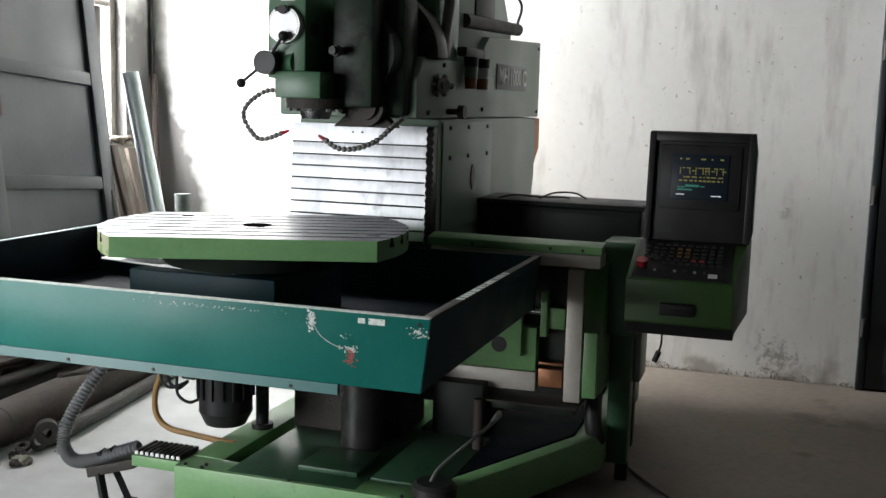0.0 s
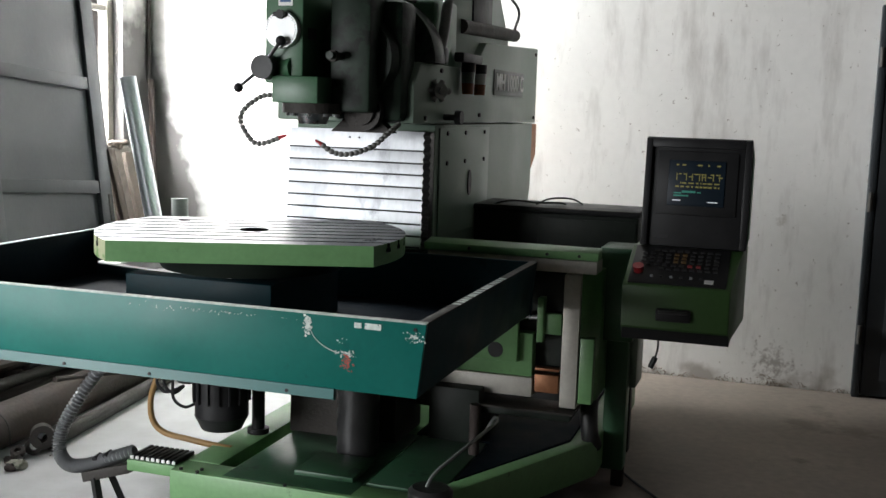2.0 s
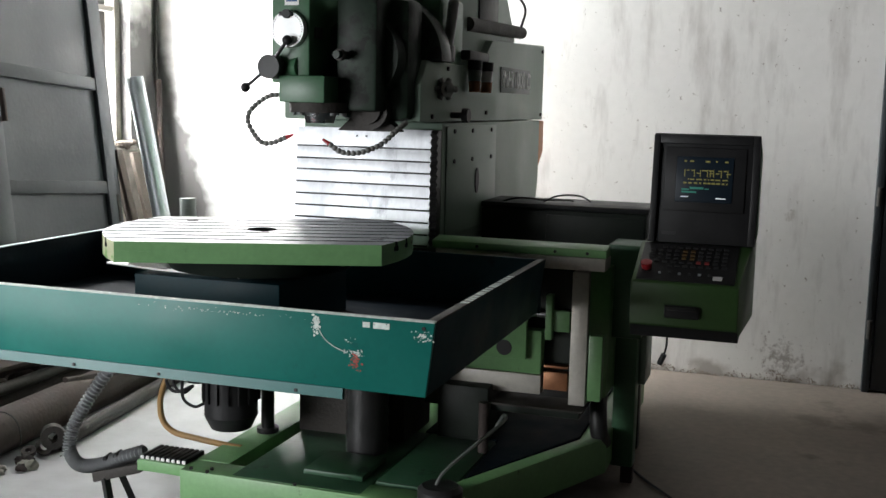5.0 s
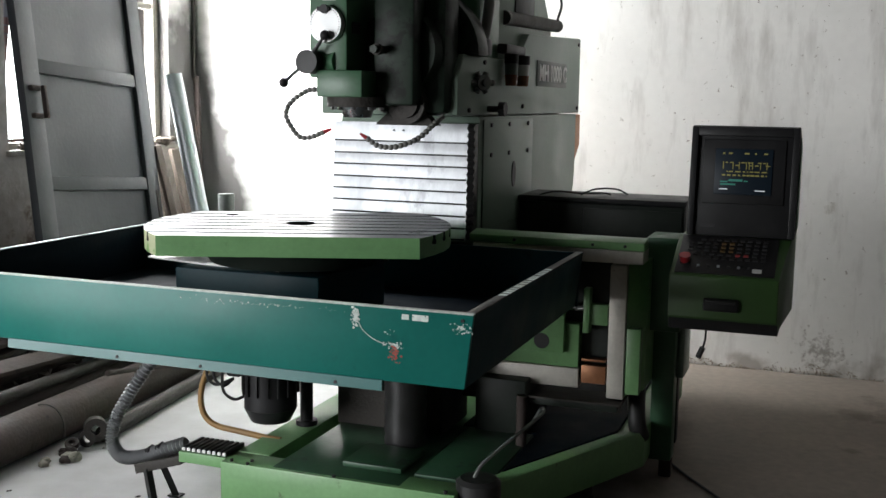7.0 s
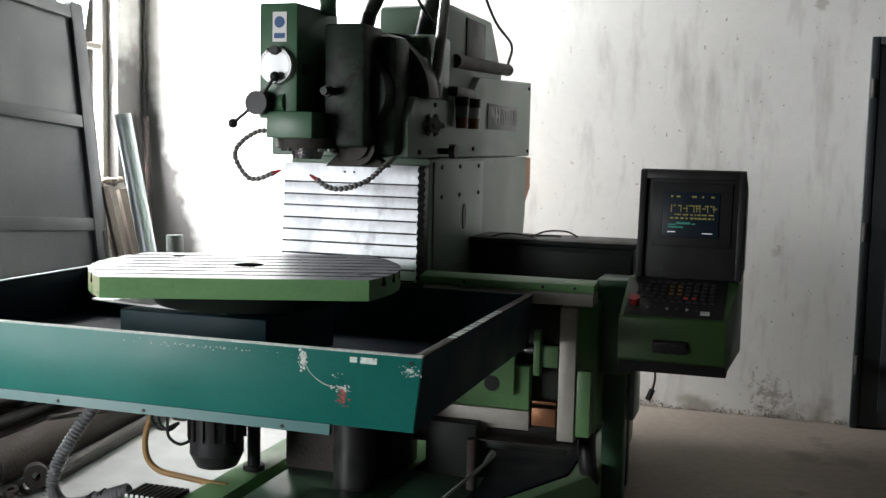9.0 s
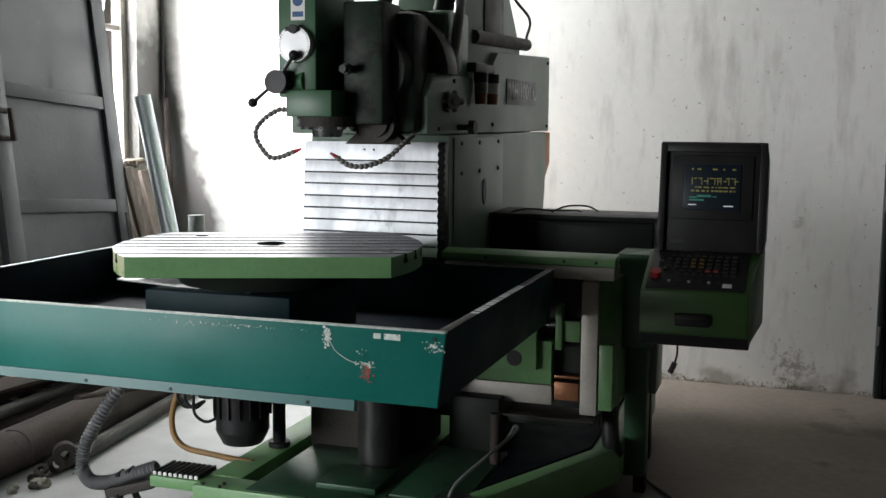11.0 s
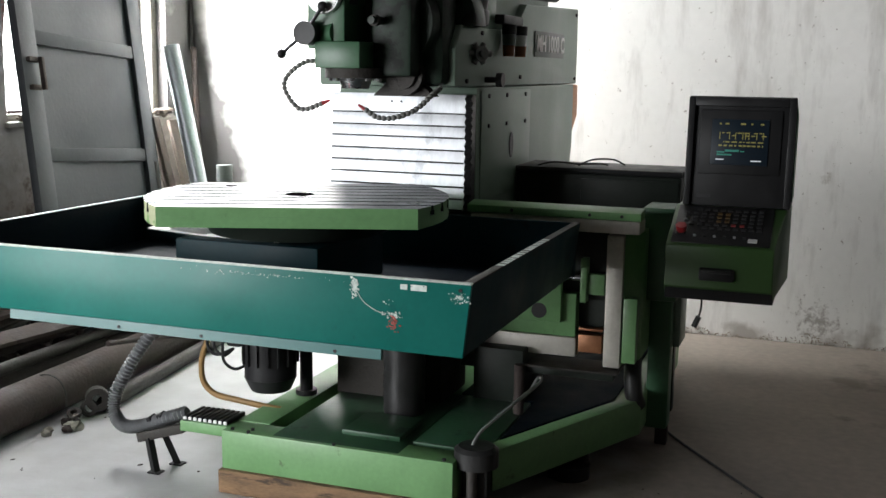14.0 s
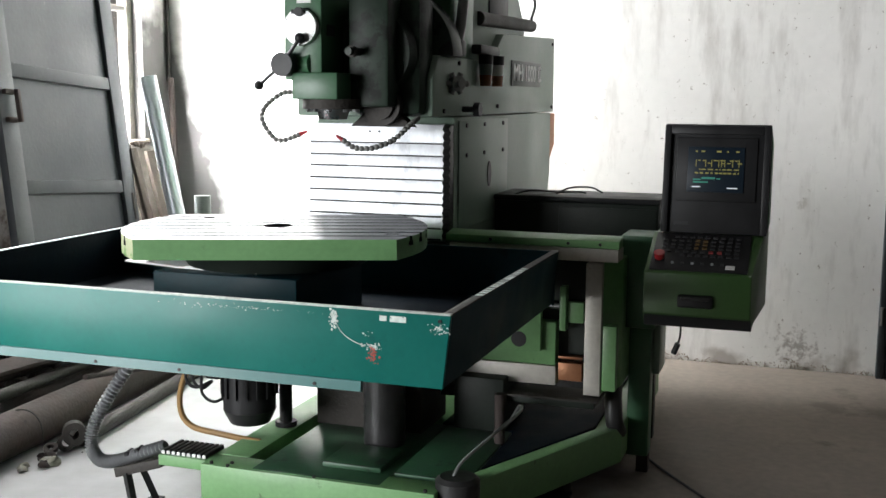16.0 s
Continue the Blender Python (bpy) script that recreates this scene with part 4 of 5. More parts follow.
bm = tube(B(), [(-0.238, TY0 - 0.0005, TZ1 - 0.042), (-0.22, TY0 - 0.0005, TZ1 - 0.068), (-0.19, TY0 - 0.0005, TZ1 - 0.088), (-0.155, TY0 - 0.0005, TZ1 - 0.10)], 0.0013, seg=6)
part("scratch", bm, M_CHIP, tray, "pale curved scratch")
part("sticker", box(B(), -0.083, -0.038, TY0 - 0.0014, TY0 - 0.0002, TZ1 - 0.029, TZ1 - 0.013), M_CHIP, tray, "torn white sticker")
part("sticker", box(B(), -0.112, -0.092, TY0 - 0.0014, TY0 - 0.0002, TZ1 - 0.028, TZ1 - 0.014), M_CHIP, tray, "torn white sticker")
chip_marks("paint_chip", 7, -0.06, TZ1 - 0.016, 0.018, 0.003, 14, M_TEAL, (0.002, 0.004))
# bright nicks along the side rim
rn = random.Random(11)
for k in range(15):
    y = TY0 + 0.28 + 0.035 * k + rn.uniform(-0.005, 0.005)
    part("rim_nick", box(B(), TX1 - 0.022, TX1 + 0.0015, y, y + rn.uniform(0.012, 0.022), TZ1 + 0.0018, TZ1 + 0.0032), M_CHIP, tray, "bright nick on the rim")

# rotary table on its pedestal
TC = Vector((-0.755, 0.355))
TA = radians(21.5)
tm = Matrix.Translation((TC.x, TC.y, 0)) @ Matrix.Rotation(TA, 4, 'Z')
TT = 1.112 + KZ
# shade under the table is put into the pedestal's colour
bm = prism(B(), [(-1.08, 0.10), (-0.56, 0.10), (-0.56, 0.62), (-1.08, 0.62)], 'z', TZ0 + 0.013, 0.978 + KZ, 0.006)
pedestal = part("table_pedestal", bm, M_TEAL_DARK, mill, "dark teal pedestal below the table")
bm = cyl(B(), (TC.x, TC.y, 0.995 + KZ), (TC.x, TC.y, TT - 0.066), 0.30, 0.33, seg=64)
part("turntable", bm, M_DARK, pedestal)
for pts, z in (([(-1.27, 0.22), (-1.02, 0.163), (-0.72, 0.14), (-0.86, 0.60), (-1.22, 0.62)], 0.970), ([(-0.99, 0.15), (-0.715, 0.13), (-0.56, 0.215), (-0.60, 0.60), (-0.95, 0.55)], 0.976)):
    part("splash_plate", prism(B(), pts, 'z', z + KZ + 0.010, z + KZ + 0.0155), M_SHEET, pedestal, "thin bright splash plate")

HL, HC, HW = 0.505, 0.40, 0.355     # half length at the tips, at the corners, half width


def table_end(v):
    k = min(1.0, abs(v) / HW)
    return HC + (HL - HC) * (1 - k * k)


def table_slab(bm, v0, v1, z0, z1):
    n = 8
    vs = [v0 + (v1 - v0) * i / n for i in range(n + 1)]
    prism(bm, [(-table_end(v), v) for v in vs] + [(table_end(v), v) for v in reversed(vs)], 'z', z0, z1)
    return bm


def paint_by_side(bm):
    """First material for the top, second for the long sides, third for the left rounded end; the right end takes the
    darker second to stand for its shade.
    """
    bmesh.ops.recalc_face_normals(bm, faces=bm.faces[:])
    for f in bm.faces:
        if abs(f.normal.z) > 0.5:
            f.material_index = 0
        else:
            f.material_index = 1 if abs(f.normal.y) > 0.95 or f.normal.x > 0 else 2


bm = table_slab(B(), -HW, HW, TT - 0.064, TT - 0.030)
paint_by_side(bm)
# slot floors take the dark material for the shade down in them
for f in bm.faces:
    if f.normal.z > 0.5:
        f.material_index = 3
bmesh.ops.transform(bm, matrix=tm, verts=bm.verts[:])
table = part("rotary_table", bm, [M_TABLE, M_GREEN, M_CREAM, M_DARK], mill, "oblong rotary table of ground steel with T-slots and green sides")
edges = [-HW] + [(-3 + k) * 0.089 for k in range(7)] + [HW]
for a, b in zip(edges, edges[1:]):
    bm = B()
    lo, hi = a + (0.016 if a > -HW else 0), b - (0.016 if b < HW else 0)
    table_slab(bm, lo, hi, TT - 0.0299, TT - 0.015)
    lo, hi = a + (0.0095 if a > -HW else 0), b - (0.0095 if b < HW else 0)
    table_slab(bm, lo, hi, TT - 0.0151, TT)
    paint_by_side(bm)
    # inner slot sides darkened likewise, in place of recess shade
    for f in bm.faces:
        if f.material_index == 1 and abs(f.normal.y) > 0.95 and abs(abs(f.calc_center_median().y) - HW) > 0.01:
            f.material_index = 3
    bmesh.ops.transform(bm, matrix=tm, verts=bm.verts[:])
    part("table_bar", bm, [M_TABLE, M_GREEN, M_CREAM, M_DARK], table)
q = tm @ Vector((0, 0, TT))
part("centre_bore", cyl(B(), q + Vector((0, 0, -0.012)), q + Vector((0, 0, 0.0016)), 0.048, seg=40), M_HOLE, table, "dark centre bore")
q = tm @ Vector((-0.27, 0.24, TT))
part("locating_bore", cyl(B(), q + Vector((0, 0, -0.012)), q + Vector((0, 0, 0.0016)), 0.02, seg=24), M_HOLE, table)

# drive motor, hoses and bracket hanging below the tray
mc = Vector((-1.012, 0.60))
bm = cyl(B(), (mc.x, mc.y, 0.345), (mc.x, mc.y, 0.79 + KZ), 0.098, seg=36)
motor = part("table_motor", bm, M_BLACK, mill, "black finned electric motor hanging below the tray")
bm = cyl(B(), (mc.x, mc.y, 0.295), (mc.x, mc.y, 0.346), 0.075, 0.1, seg=36)
part("fan_cowl", bm, M_BLACK, motor)
for k in range(16):
    a = k * math.pi / 8
    b = box(B(), 0.096, 0.108, -0.003, 0.003, 0.40, 0.62)
    bmesh.ops.transform(b, matrix=Matrix.Translation((mc.x, mc.y, 0)) @ Matrix.Rotation(a, 4, 'Z'), verts=b.verts[:])
    part("fin", b, M_BLACK, motor)
part("terminal_box", box(B(), mc.x - 0.15, mc.x - 0.09, mc.y - 0.07, mc.y + 0.05, 0.46, 0.60, 0.01), M_BLACK, motor)
part("drive_bracket", prism(B(), [(-1.22, 0.74), (-0.68, 0.74), (-0.72, 0.46), (-0.86, 0.42), (-0.95, 0.52), (-1.08, 0.52), (-1.14, 0.42), (-1.22, 0.42)], 'y', 0.72, 0.78, 0.004), M_GREEN, mill, "light green bracket below the tray")
part("coupling", cyl(B(), (-1.35, 0.56, 0.495), (-1.35, 0.56, 0.79 + KZ), 0.052, seg=24), M_RUST, mill)
part("clamp", cyl(B(), (-1.35, 0.56, 0.482), (-1.35, 0.56, 0.496), 0.055, seg=24), M_STEEL, mill)
part("brown_hose", tube(B(), [(-1.19, 0.58, 0.66), (-1.252, 0.58, 0.508), (-1.292, 0.58, 0.416), (-1.304, 0.58, 0.348), (-1.291, 0.58, 0.287), (-1.242, 0.58, 0.250), (-1.144, 0.58, 0.238), (-1.03, 0.58, 0.228), (-0.96, 0.58, 0.225)], 0.0115), M_BROWN, mill, "brown rubber hose")
for dx in (0, 0.03):
    part("thin_cable", tube(B(), [(-1.25 + dx, 0.54, 0.52), (-1.24 + dx, 0.53, 0.45), (-1.20 + dx, 0.53, 0.425), (-1.14, 0.55, 0.45)], 0.006, seg=8), M_BLACK, mill)
part("thin_cable", tube(B(), [(-1.17, 0.52, 0.48), (-1.16, 0.51, 0.41), (-1.12, 0.52, 0.38), (-1.09, 0.55, 0.39)], 0.006, seg=8), M_BLACK, mill)

# cable chain: green support arm, ribbed hose and dark stand
arm = part("chain_support", box(B(), -1.235, -1.04, 0.325, 0.47, 0.186, 0.226, 0.003), M_GREEN, mill, "light green arm carrying the cable chain")
for k in range(9):
    x = -1.225 + k * 0.021
    part("chain_link", box(B(), x, x + 0.015, 0.335, 0.46, 0.2265, 0.243, 0.003), M_BLACK, arm, "dark chain link")
    part("link_end", box(B(), x + 0.001, x + 0.014, 0.329, 0.3345, 0.229, 0.241, 0.002), M_WHITE, arm, "bright link end")
part("ribbed_hose", tube(B(), [(-1.36, 0.54, 0.66), (-1.435, 0.52, 0.546), (-1.514, 0.50, 0.433), (-1.565, 0.47, 0.341), (-1.603, 0.45, 0.253), (-1.601, 0.43, 0.181), (-1.548, 0.41, 0.14), (-1.462, 0.40, 0.15), (-1.36, 0.39, 0.19), (-1.245, 0.39, 0.235)], 0.0185, seg=18, n=14, rib=0.0085), M_HOSE, mill, "thick grey ribbed cable hose")
stand = thing("cable_stand", (-1.33, 0.40, 0), "small dark steel stand under the cable hose", "stand")
part("cradle", prism(B(), [(-1.448, 0.138), (-1.242, 0.200), (-1.242, 0.165), (-1.44, 0.103)], 'y', 0.35, 0.43, 0.003), M_SCRAP, stand)
for x, y, y1 in ((-1.395, 0.36, 0.345), (-1.37, 0.42, 0.45)):
    d = Vector((0.035, y1 - y, -0.122))
    b = box(B(), -0.012, 0.012, -0.012, 0.012, 0, d.length)
    bmesh.ops.transform(b, matrix=Matrix.Translation((x, y, 0.125)) @ d.to_track_quat('Z', 'Y').to_matrix().to_4x4(), verts=b.verts[:])
    part("leg", b, M_BLACK, stand)
    part("foot", box(B(), x + 0.01, x + 0.06, y1 - 0.02, y1 + 0.02, 0, 0.006), M_BLACK, stand)
part("clip", cyl(B(), (-1.405, 0.37, 0.190), (-1.405, 0.41, 0.196), 0.009, seg=10), M_BLACK, stand)
part("clip", cyl(B(), (-1.36, 0.37, 0.207), (-1.36, 0.41, 0.213), 0.009, seg=10), M_BLACK, stand)

part("rear_foot", cyl(B(), (0.08, 0.90, 0.0), (0.08, 0.90, 0.05), 0.08, seg=24), M_RUBBER, mill, "black levelling pad")
part("rear_foot_screw", cyl(B(), (0.13, 0.93, 0.045), (0.13, 0.93, 0.10), 0.02, seg=14), M_SCRAP, mill)
# timber under the base
for y in (0.27, 1.9):
    bm = box(B(), -1.045, 0.03, y, y + 0.13, 0, 0.0875, 0.004)
    bmesh.ops.subdivide_edges(bm, edges=[e for e in bm.edges if e.calc_length() > 0.5], cuts=40, use_grid_fill=True)
    for v in bm.verts:
        k = noise.noise(v.co * 9) * 0.006 + noise.noise(v.co * 40) * 0.003
        if v.co.z < 0.08:
            v.co.y += k * 0.8
        if v.co.z > 0.01:
            v.co.z = min(0.0875, v.co.z - abs(k))
    single("timber_beam", bm, M_WOOD, "rough stained timber beam carrying the machine base", "beam", "timbers under the machine", at=(-0.5, y, 0))

# ---- control console ----
con = thing("control_console", (0.33, 1.39, 0), "green and black machine control console on a square post", "control console")
part("post", box(B(), 0.283, 0.372, 1.36, 1.45, 0.07, 0.98, 0.006), M_DGREEN, con, "dark green square post")
part("post_foot", box(B(), 0.325, 0.372, 1.37, 1.42, 0, 0.071, 0.003), M_RUST, con, "rusty post foot")
part("post_plate", box(B(), 0.372, 0.40, 1.42, 1.60, 0.40, 0.72, 0.004), M_GREY_GREEN, con)
part("post_arm", box(B(), 0.255, 0.40, 1.25, 1.45, 0.62, 0.985, 0.01), M_DGREEN, con)
prof = [(1.0, 0.888), (1.005, 0.735), (1.03, 0.70), (1.50, 0.70), (1.50, 1.0), (1.265, 1.0), (1.245, 1.005)]
bm = prism(B(), prof, 'x', 0.384, 0.762, 0.006)
for v in bm.verts:
    if v.co.x > 0.6:
        v.co.x += 0.11 * min(0.3, max(0, v.co.y - 1.0))
body = part("lower_case", bm, M_CONSOLE, con, "green lower case")
part("skirt", prism(B(), [(1.003, 0.732), (1.03, 0.686), (1.49, 0.686), (1.49, 0.699), (1.028, 0.699)], 'x', 0.386, 0.766, 0.003), M_BLACK, body)
bm = box(B(), 0.508, 0.632, 0.985, 1.003, 0.765, 0.812, 0.008)
part("recess_handle", bm, M_BLACK, body, "black recessed handle")
part("handle_grip", box(B(), 0.52, 0.62, 0.978, 0.986, 0.795, 0.807, 0.003), M_RUBBER, body)
hood = part("screen_hood", prism(B(), [(1.245, 1.006), (1.295, 1.41), (1.305, 1.414), (1.50, 1.36), (1.50, 1.003)], 'x', 0.409, 0.795, 0.004), M_BLACK, con, "black monitor hood")
part("hood_side", prism(B(), [(1.30, 1.03), (1.335, 1.375), (1.49, 1.335), (1.49, 1.03)], 'x', 0.795, 0.799), M_DGREEN, hood)


def on_face(u0, u1, s0, s1, o0, o1, p0, p1, bevel=0.0):
    """A box on the sloped face from p0 to p1 (y, z): u across, s up the slope, o off the face."""
    b = box(B(), u0, u1, s0, s1, o0, o1, bevel)
    up = Vector((0, p1[0] - p0[0], p1[1] - p0[1])).normalized()
    out = Vector((1, 0, 0)).cross(up)
    m = Matrix((Vector((1, 0, 0)), up, out)).transposed().to_4x4()
    m.translation = (0, *p0)
    bmesh.ops.transform(b, matrix=m, verts=b.verts[:])
    return b


S0, S1 = (1.245, 1.006), (1.295, 1.41)
K0, K1 = (1.0, 0.888), (1.245, 1.005)
for q in ((0.409, 0.433, 0.0, 0.405), (0.771, 0.795, 0.0, 0.405), (0.433, 0.771, 0.372, 0.405)):
    part("bezel_rim", on_face(*q, 0.0, 0.018, S0, S1, 0.003), M_BLACK, hood)
part("bezel", on_face(0.455, 0.75, 0.12, 0.36, 0.0, 0.006, S0, S1, 0.004), M_BLACK, hood)
part("screen", on_face(0.497, 0.705, 0.155, 0.325, 0.006, 0.010, S0, S1, 0.003), M_SCREEN, hood, "dark monitor screen with yellow and green readout")
rs = random.Random(3)


def screen_bars(name, rows, material):
    for q in rows:
        part(name, on_face(*q, 0.010, 0.0108, S0, S1), material, hood)


rows = []
for s, h in ((0.305, 0.006), (0.272, 0.004), (0.262, 0.004), (0.238, 0.005), (0.224, 0.006)):
    u = 0.525
    while u < 0.685:
        w = rs.uniform(0.004, 0.02)
        if rs.random() < 0.75:
            rows.append((u, u + w, s, s + h))
        u += w + rs.uniform(0.003, 0.008 if s < 0.3 else 0.03)
for u in (0.527, 0.562, 0.584, 0.61, 0.62, 0.632, 0.66, 0.683):
    rows.append((u, u + 0.003, 0.25, 0.277))
screen_bars("readout_bar", rows, M_YTEXT)
screen_bars("readout_bar", [(0.52, 0.548, 0.20, 0.205), (0.55, 0.60, 0.204, 0.212), (0.52, 0.575, 0.19, 0.196), (0.605, 0.62, 0.204, 0.208)], M_GTEXT)
screen_bars("readout_bar", [(0.517, 0.547, 0.173, 0.177), (0.645, 0.682, 0.170, 0.174)], M_WTEXT)
part("badge", on_face(0.455, 0.508, 0.03, 0.043, 0.0, 0.003, S0, S1), M_GREYKEY, hood, "small grey badge")
# keyboard
part("keyboard_plate", on_face(0.40, 0.745, 0.012, 0.262, 0.0, 0.006, K0, K1, 0.003), M_BLACK, con, "black keyboard panel")
for r, (s, n0, u0, u1) in enumerate([(0.225, 9, 0.47, 0.72), (0.20, 10, 0.43, 0.72), (0.175, 10, 0.43, 0.72), (0.15, 10, 0.43, 0.72), (0.125, 9, 0.45, 0.72), (0.10, 8, 0.50, 0.72)]):
    for k in range(n0):
        u = u0 + (u1 - u0) * k / n0
        col = M_GREYKEY
        if r in (1, 2, 3) and k in (4, 5):
            col = M_AMBERKEY
        if r == 4 and k in (5, 6):
            col = M_REDKEY
        part("key", on_face(u, u + 0.017, s, s + 0.013, 0.006, 0.011, K0, K1, 0.001), col, con, "red key" if col is M_REDKEY else "yellow key" if col is M_AMBERKEY else "")
for k in range(6):
    part("switch", on_face(0.475 + k * 0.035, 0.485 + k * 0.035, 0.05, 0.056, 0.006, 0.014, K0, K1, 0.001), M_GREYKEY if k % 2 else M_GALV, con)
bm = on_face(0.43 - 0.017, 0.43 + 0.017, 0.062, 0.096, 0.006, 0.012, K0, K1, 0.003)
part("stop_collar", bm, M_BLACK, con)
up = Vector((0, K1[0] - K0[0], K1[1] - K0[1])).normalized()
out = Vector((1, 0, 0)).cross(up)
q = Vector((0.43, *K0)) + 0.079 * up
part("emergency_stop", cyl(B(), q + 0.01 * out, q + 0.034 * out, 0.018, 0.02, seg=24), M_RED, con, "red mushroom stop button")
part("paper_tag", on_face(0.668, 0.70, 0.028, 0.05, 0.007, 0.0095, K0, K1), M_WHITE, con, "white paper tag")
bm = tube(B(), [(0.50, 1.2, 0.69), (0.502, 1.2, 0.63), (0.498, 1.2, 0.60), (0.492, 1.2, 0.58)], 0.004, seg=8)
lead = part("plug_lead", bm, M_BLACK, con, "hanging black lead with a plug")
part("plug", cyl(B(), (0.494, 1.2, 0.585), (0.478, 1.2, 0.545), 0.011, seg=12), M_BLACK, lead)

# cabinet behind
cab = thing("rear_cabinet", (0.0, 1.85, 0), "dark green low cabinet beside the column", "cabinet")
part("body", box(B(), -0.385, 0.34, 1.70, 2.0, 0.55, 1.06, 0.008), M_DARK, cab)
part("lid", box(B(), -0.386, 0.345, 1.69, 2.01, 1.06, 1.085, 0.006), M_BLACK, cab, "black lid")
for x in (-0.34, 0.30):
    part("leg", box(B(), x - 0.03, x + 0.03, 1.82, 1.88, 0, 0.55, 0.004), M_DARK, cab)
part("door", box(B(), -0.09, 0.33, 1.693, 1.699, 0.6, 1.04, 0.002), M_DARK, cab)
bm = tube(B(), [(-0.38, 1.75, 0.95), (-0.33, 1.72, 1.06), (-0.24, 1.75, 1.10), (-0.12, 1.78, 1.095), (-0.02, 1.78, 1.10), (0.0, 1.82, 1.092)], 0.004, seg=8)
part("cable", bm, M_BLACK, cab)
part("cable", tube(B(), [(-0.12, 1.76, 1.09), (-0.06, 1.8, 1.115), (0.02, 1.84, 1.115), (0.07, 1.86, 1.092)], 0.004, seg=8), M_BLACK, cab)

# crumbled plaster along the foot of the back wall
bm = B()
rw = random.Random(21)
for k in range(240):
    x = rw.uniform(0.05, 1.33)
    r = rw.uniform(0.002, 0.006)
    bmesh.ops.create_icosphere(bm, subdivisions=1, radius=r, matrix=Matrix.Translation((x, YB - rw.uniform(-0.002, 0.012), rw.uniform(0.0, 0.03 + 0.018 * math.sin(x * 9) + 0.012 * math.sin(x * 31)))) @ pose(0, 0, 0, rw.uniform(0, 180), rw.uniform(0, 180), 0) @ Matrix.Diagonal((rw.uniform(1, 3), 0.7, 0.6, 1)))
single("wall_crumbs", bm, mat("crumbled_plaster", (0.30, 0.26, 0.22), 0.9, var=0.4, scale=20, bump=0.4), "crumbled brown plaster along the foot of the wall", "rubble", kind="stuff")
# ---- loose things on the floor ----
single("floor_cable", tube(B(), [(0.30, 1.62, 0.008), (0.42, 1.42, 0.008), (0.68, 1.06, 0.008), (0.88, 0.79, 0.008), (1.05, 0.58, 0.008), (1.3, 0.2, 0.008), (1.6, -0.6, 0.008)], 0.0055, seg=8), M_BLACK, "black cable lying across the floor", "cable")
b = box(B(), -0.055, 0.055, -0.03, 0.03, 0, 0.012, 0.004)
ob = single("metal_scrap", b, M_RUST, "small dark scrap of metal on the floor", "scrap", at=(0, 0, 0))
ob.matrix_world = pose(0.31, 0.58, 0, 0, 0, 20)


def long_pipe(p0, p1, r, hollow, material, label, cat="pipe"):
    p0, p1 = Vector(p0), Vector(p1)
    d = (p1 - p0).normalized()
    b = B()
    cyl(b, p0, p1, r, seg=24)
    th = thing("steel_pipe", (p0.x, p0.y, 0), label, cat, "pipes and bars on the floor")
    part("pipe_body", b, material, th)
    if hollow:
        part("bore", cyl(B(), p0 - 0.001 * d, p0 + 0.004 * d, r * 0.72, seg=20), M_BLACK, th)
    return th


long_pipe((-1.985, 0.86, 0.036), (-2.16, 2.2, 0.036), 0.036, True, M_SCRAP, "grey steel pipe lying on the floor")
long_pipe((-2.105, -0.75, 0.094), (-2.28, 2.35, 0.094), 0.094, True, M_PIPE, "thick brown rusty pipe lying beside the heap")
for y in (0.24, 0.70):
    x = -2.108 - 0.056 * y
    b = B()
    tube(b, [(x + 0.099 * math.sin(a), y + 0.004 * math.sin(3 * a), 0.094 + 0.099 * math.cos(a)) for a in [-1.9 + 0.42 * k for k in range(10)]], 0.0035, seg=6, n=3)
    single("tie_wire", b, M_SCRAP, "thin rusty wire tied round the thick pipe", "wire", "wires round the pipe")
long_pipe((-2.10, 1.05, 0.25), (-2.18, 2.3, 0.04), 0.012, False, M_RUST, "thin dark bar beside the pipes", "bar")
long_pipe((-2.43, -0.3, 0.08), (-2.50, 2.35, 0.08), 0.08, True, M_RUST, "rusty pipe lying by the wall")
long_pipe((-2.33, -0.2, 0.205), (-2.41, 2.3, 0.195), 0.028, False, M_SCRAP, "thin steel bar on the heap", "bar")
long_pipe((-2.55, -0.3, 0.215), (-2.40, 2.2, 0.26), 0.022, False, M_RUST, "thin rusty bar on the heap", "bar")
rnd = random.Random(8)
for k in range(16):
    x, z = -2.44 - 0.032 * k, 0.22 + 0.016 * k + rnd.uniform(-0.01, 0.03)
    w, h = rnd.choice([(0.012, 0.012), (0.03, 0.008), (0.05, 0.01), (0.02, 0.02)])
    b = box(B(), -w, w, 0, rnd.uniform(1.2, 2.2), -h, h, 0.002)
    bmesh.ops.transform(b, matrix=pose(x, rnd.uniform(-0.3, 0.5), z, rnd.uniform(-2, 5), rnd.uniform(-25, 25), rnd.uniform(-12, 16)), verts=b.verts[:])
    single("steel_bar", b, (M_RUST, M_SCRAP, M_PLANK, M_PIPE)[k % 4], "rusty steel bar lying on a scrap heap", "bar", "bars on the heap", at=(x, 0.6, 0))
# heap of dirt and scrap under the bars
bm = B()
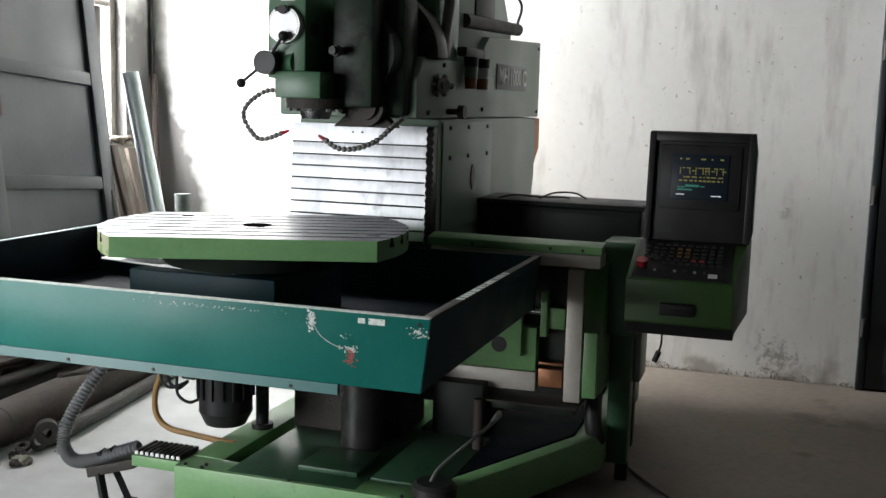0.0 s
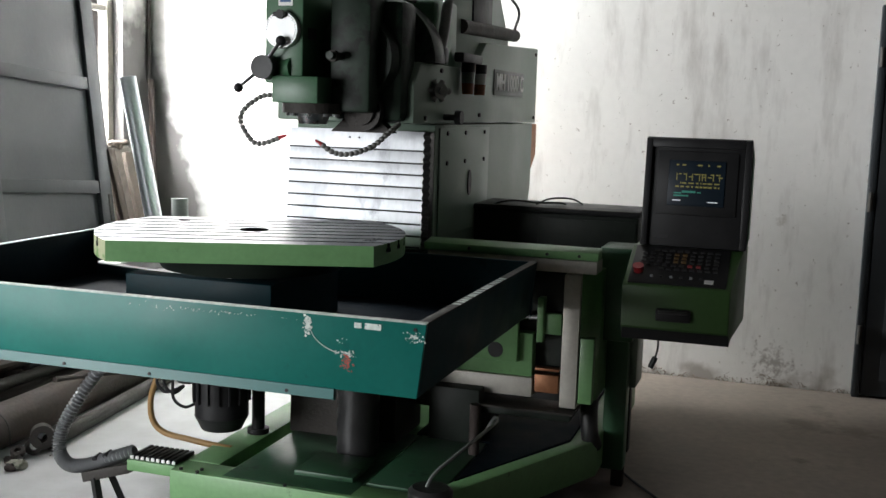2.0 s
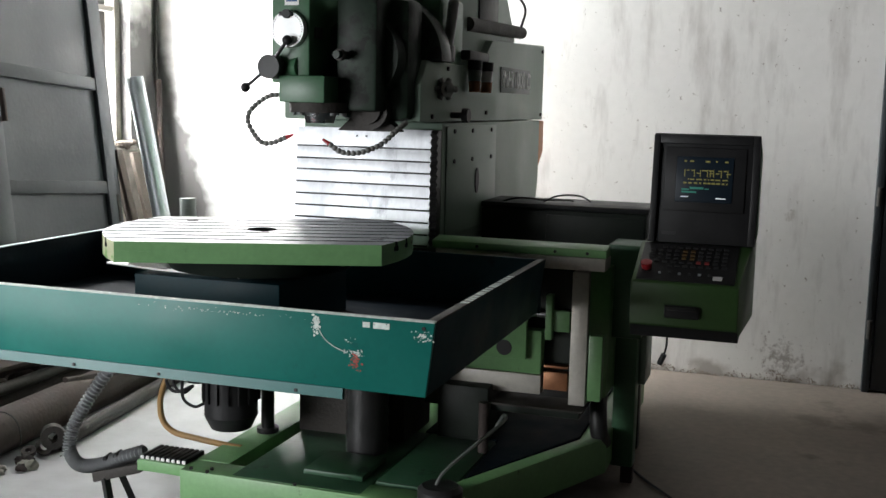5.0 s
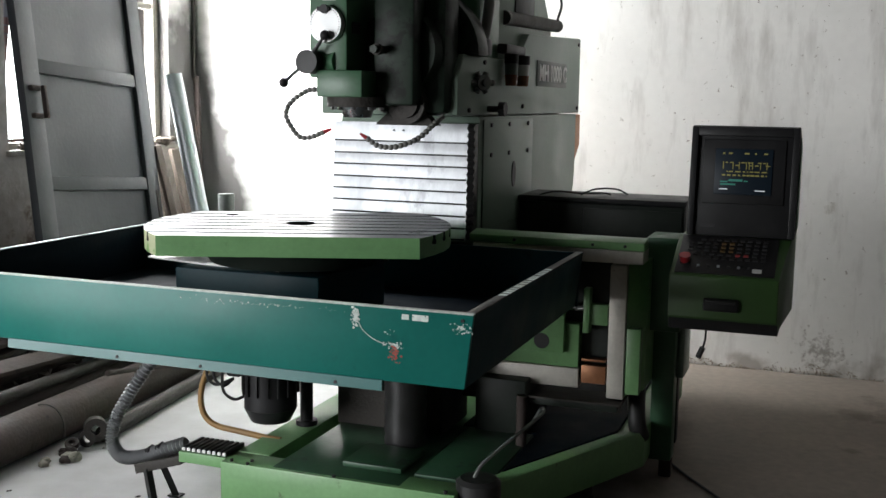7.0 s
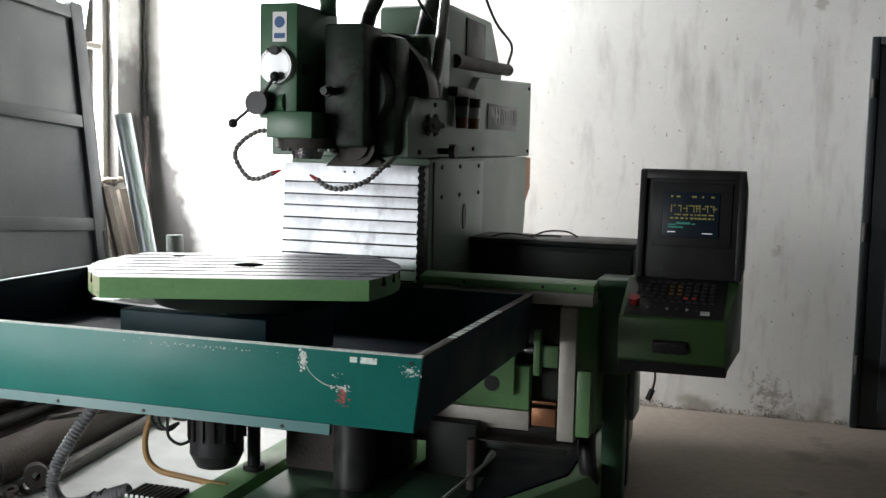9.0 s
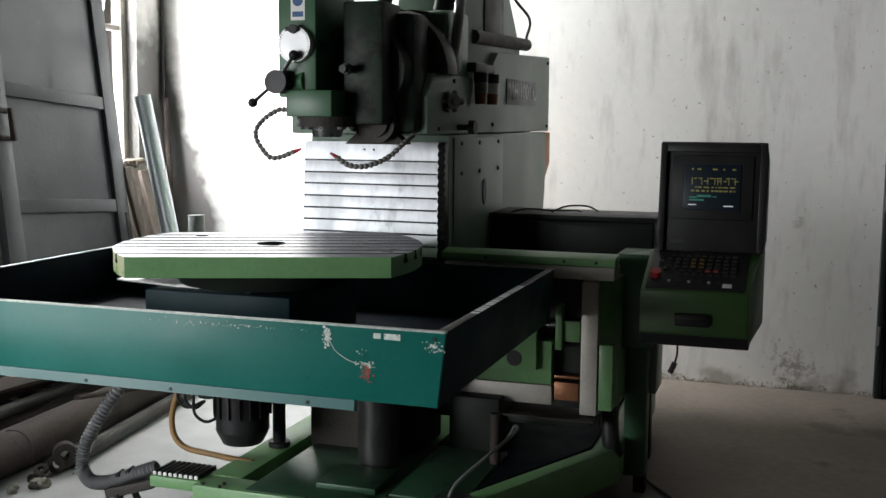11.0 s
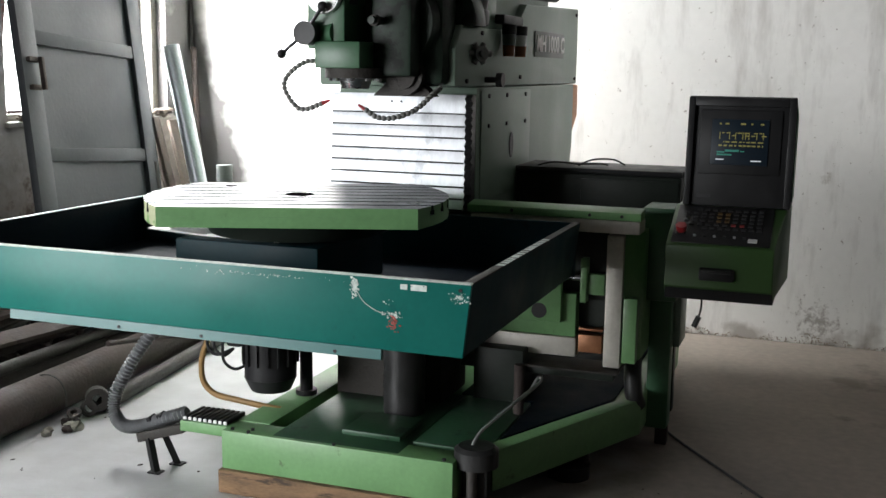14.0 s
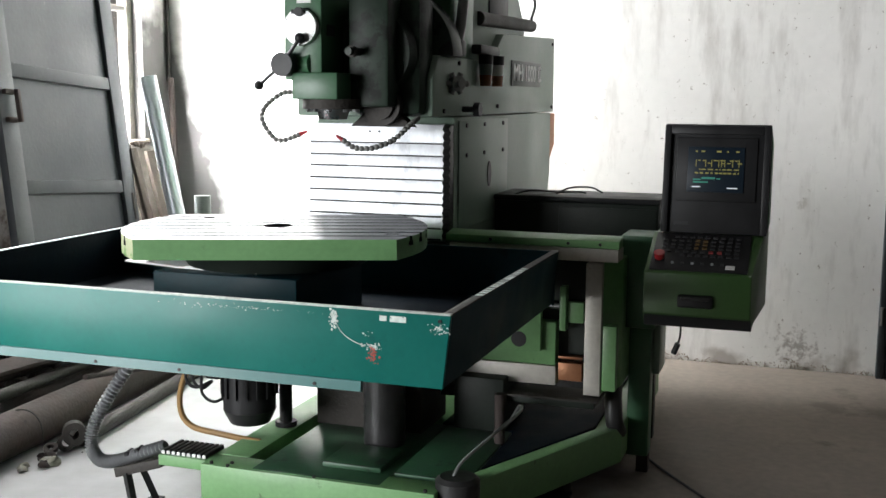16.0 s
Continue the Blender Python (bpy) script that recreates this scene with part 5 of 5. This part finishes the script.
for k in range(260):
    x, y = rnd.uniform(-3.08, -2.5), rnd.uniform(-0.2, 1.9)
    r = rnd.uniform(0.02, 0.08)
    bmesh.ops.create_icosphere(bm, subdivisions=1, radius=r, matrix=Matrix.Translation((x, y, rnd.uniform(0, 0.22))) @ pose(0, 0, 0, rnd.uniform(0, 180), rnd.uniform(0, 180), 0) @ Matrix.Diagonal((1, rnd.uniform(0.4, 1.6), rnd.uniform(0.4, 1), 1)))
single("scrap_heap", bm, M_RUST, "heap of rusty scrap and dirt along the wall", "scrap heap", kind="stuff")
# flanges, nuts and rubble beside the pipes


def ring(name, c, r, hole, h, tilt, material, label):
    b = B()
    n = 24
    def rg(rad, z):
        return [b.verts.new((rad * math.cos(2 * math.pi * k / n), rad * math.sin(2 * math.pi * k / n), z)) for k in range(n)]
    a0, a1, b0, b1 = rg(r, 0), rg(r, h), rg(hole, 0), rg(hole, h)
    for p, q in ((a0, a1), (a1, b1), (b1, b0), (b0, a0)):
        for k in range(n):
            b.faces.new((p[k], p[(k + 1) % n], q[(k + 1) % n], q[k]))
    bmesh.ops.recalc_face_normals(b, faces=b.faces[:])
    ob = single(name, b, material, label, name.replace("_", " "), "loose rings on the floor", at=(0, 0, 0))
    ob.matrix_world = pose(*c, *tilt)


ring("steel_ring", (-2.015, 0.80, 0.034), 0.036, 0.018, 0.035, (80, 0, 32), M_SCRAP, "small grey steel nut lying beside the pipes")
ring("steel_ring", (-2.03, 0.72, 0.022), 0.03, 0.014, 0.02, (20, 10, 0), M_RUST, "rusty ring lying beside the pipes")
ring("steel_bush", (-2.03, 0.87, 0.06), 0.05, 0.02, 0.095, (82, 0, 40), M_SCRAP, "thick grey steel bush beside the pipes")
for k in range(7):
    r = rnd.uniform(0.014, 0.03)
    b = B()
    bmesh.ops.create_icosphere(b, subdivisions=3, radius=r)
    for v in b.verts:
        v.co *= 1 + 0.8 * noise.noise(v.co * 40 + Vector((k, 0, 0))) + 0.3 * noise.noise(v.co * 120)
    bmesh.ops.scale(b, vec=(1, 1, 0.7), verts=b.verts[:])
    x, y = -1.985 + rnd.uniform(-0.05, 0.04), 0.56 + rnd.uniform(-0.07, 0.12)
    ob = single("rubble_lump", b, M_LUMP if k % 3 else M_RUST, "rough lump of rubble on the floor", "rubble", "lumps beside the pipes", at=(0, 0, 0))
    ob.location = (x, y, r * 0.6)
# grey block on the heap by the wall
b = box(B(), -2.98, -2.66, 0.45, 0.98, 0.16, 0.50, 0.02)
bmesh.ops.subdivide_edges(b, edges=[e for e in b.edges if e.calc_length() > 0.2], cuts=6, use_grid_fill=True)
for v in b.verts:
    v.co += 0.012 * noise.noise_vector(v.co * 7)
single("concrete_block", b, M_WALL_DIRTY, "dirty grey broken concrete block on the scrap heap", "concrete block", at=(-2.82, 0.7, 0.16))
# small dirt on the floor
b = B()
rd = random.Random(33)
for k in range(90):
    x, y = (rd.uniform(-2.0, -1.05), rd.uniform(-0.5, 0.9)) if k % 3 == 0 else (rd.uniform(0.0, 1.4), rd.uniform(-0.1, 1.0))
    r = rd.uniform(0.0015, 0.0045) * (1.6 if k % 9 == 0 else 1)
    bmesh.ops.create_icosphere(b, subdivisions=1, radius=r, matrix=Matrix.Translation((x, y, r * 0.3)) @ pose(0, 0, 0, 0, 0, rd.uniform(0, 180)) @ Matrix.Diagonal((rd.uniform(1, 2.5), 1, 0.5, 1)))
single("floor_dirt", b, M_RUST, "small dark crumbs of dirt scattered on the floor", "dirt", kind="stuff")
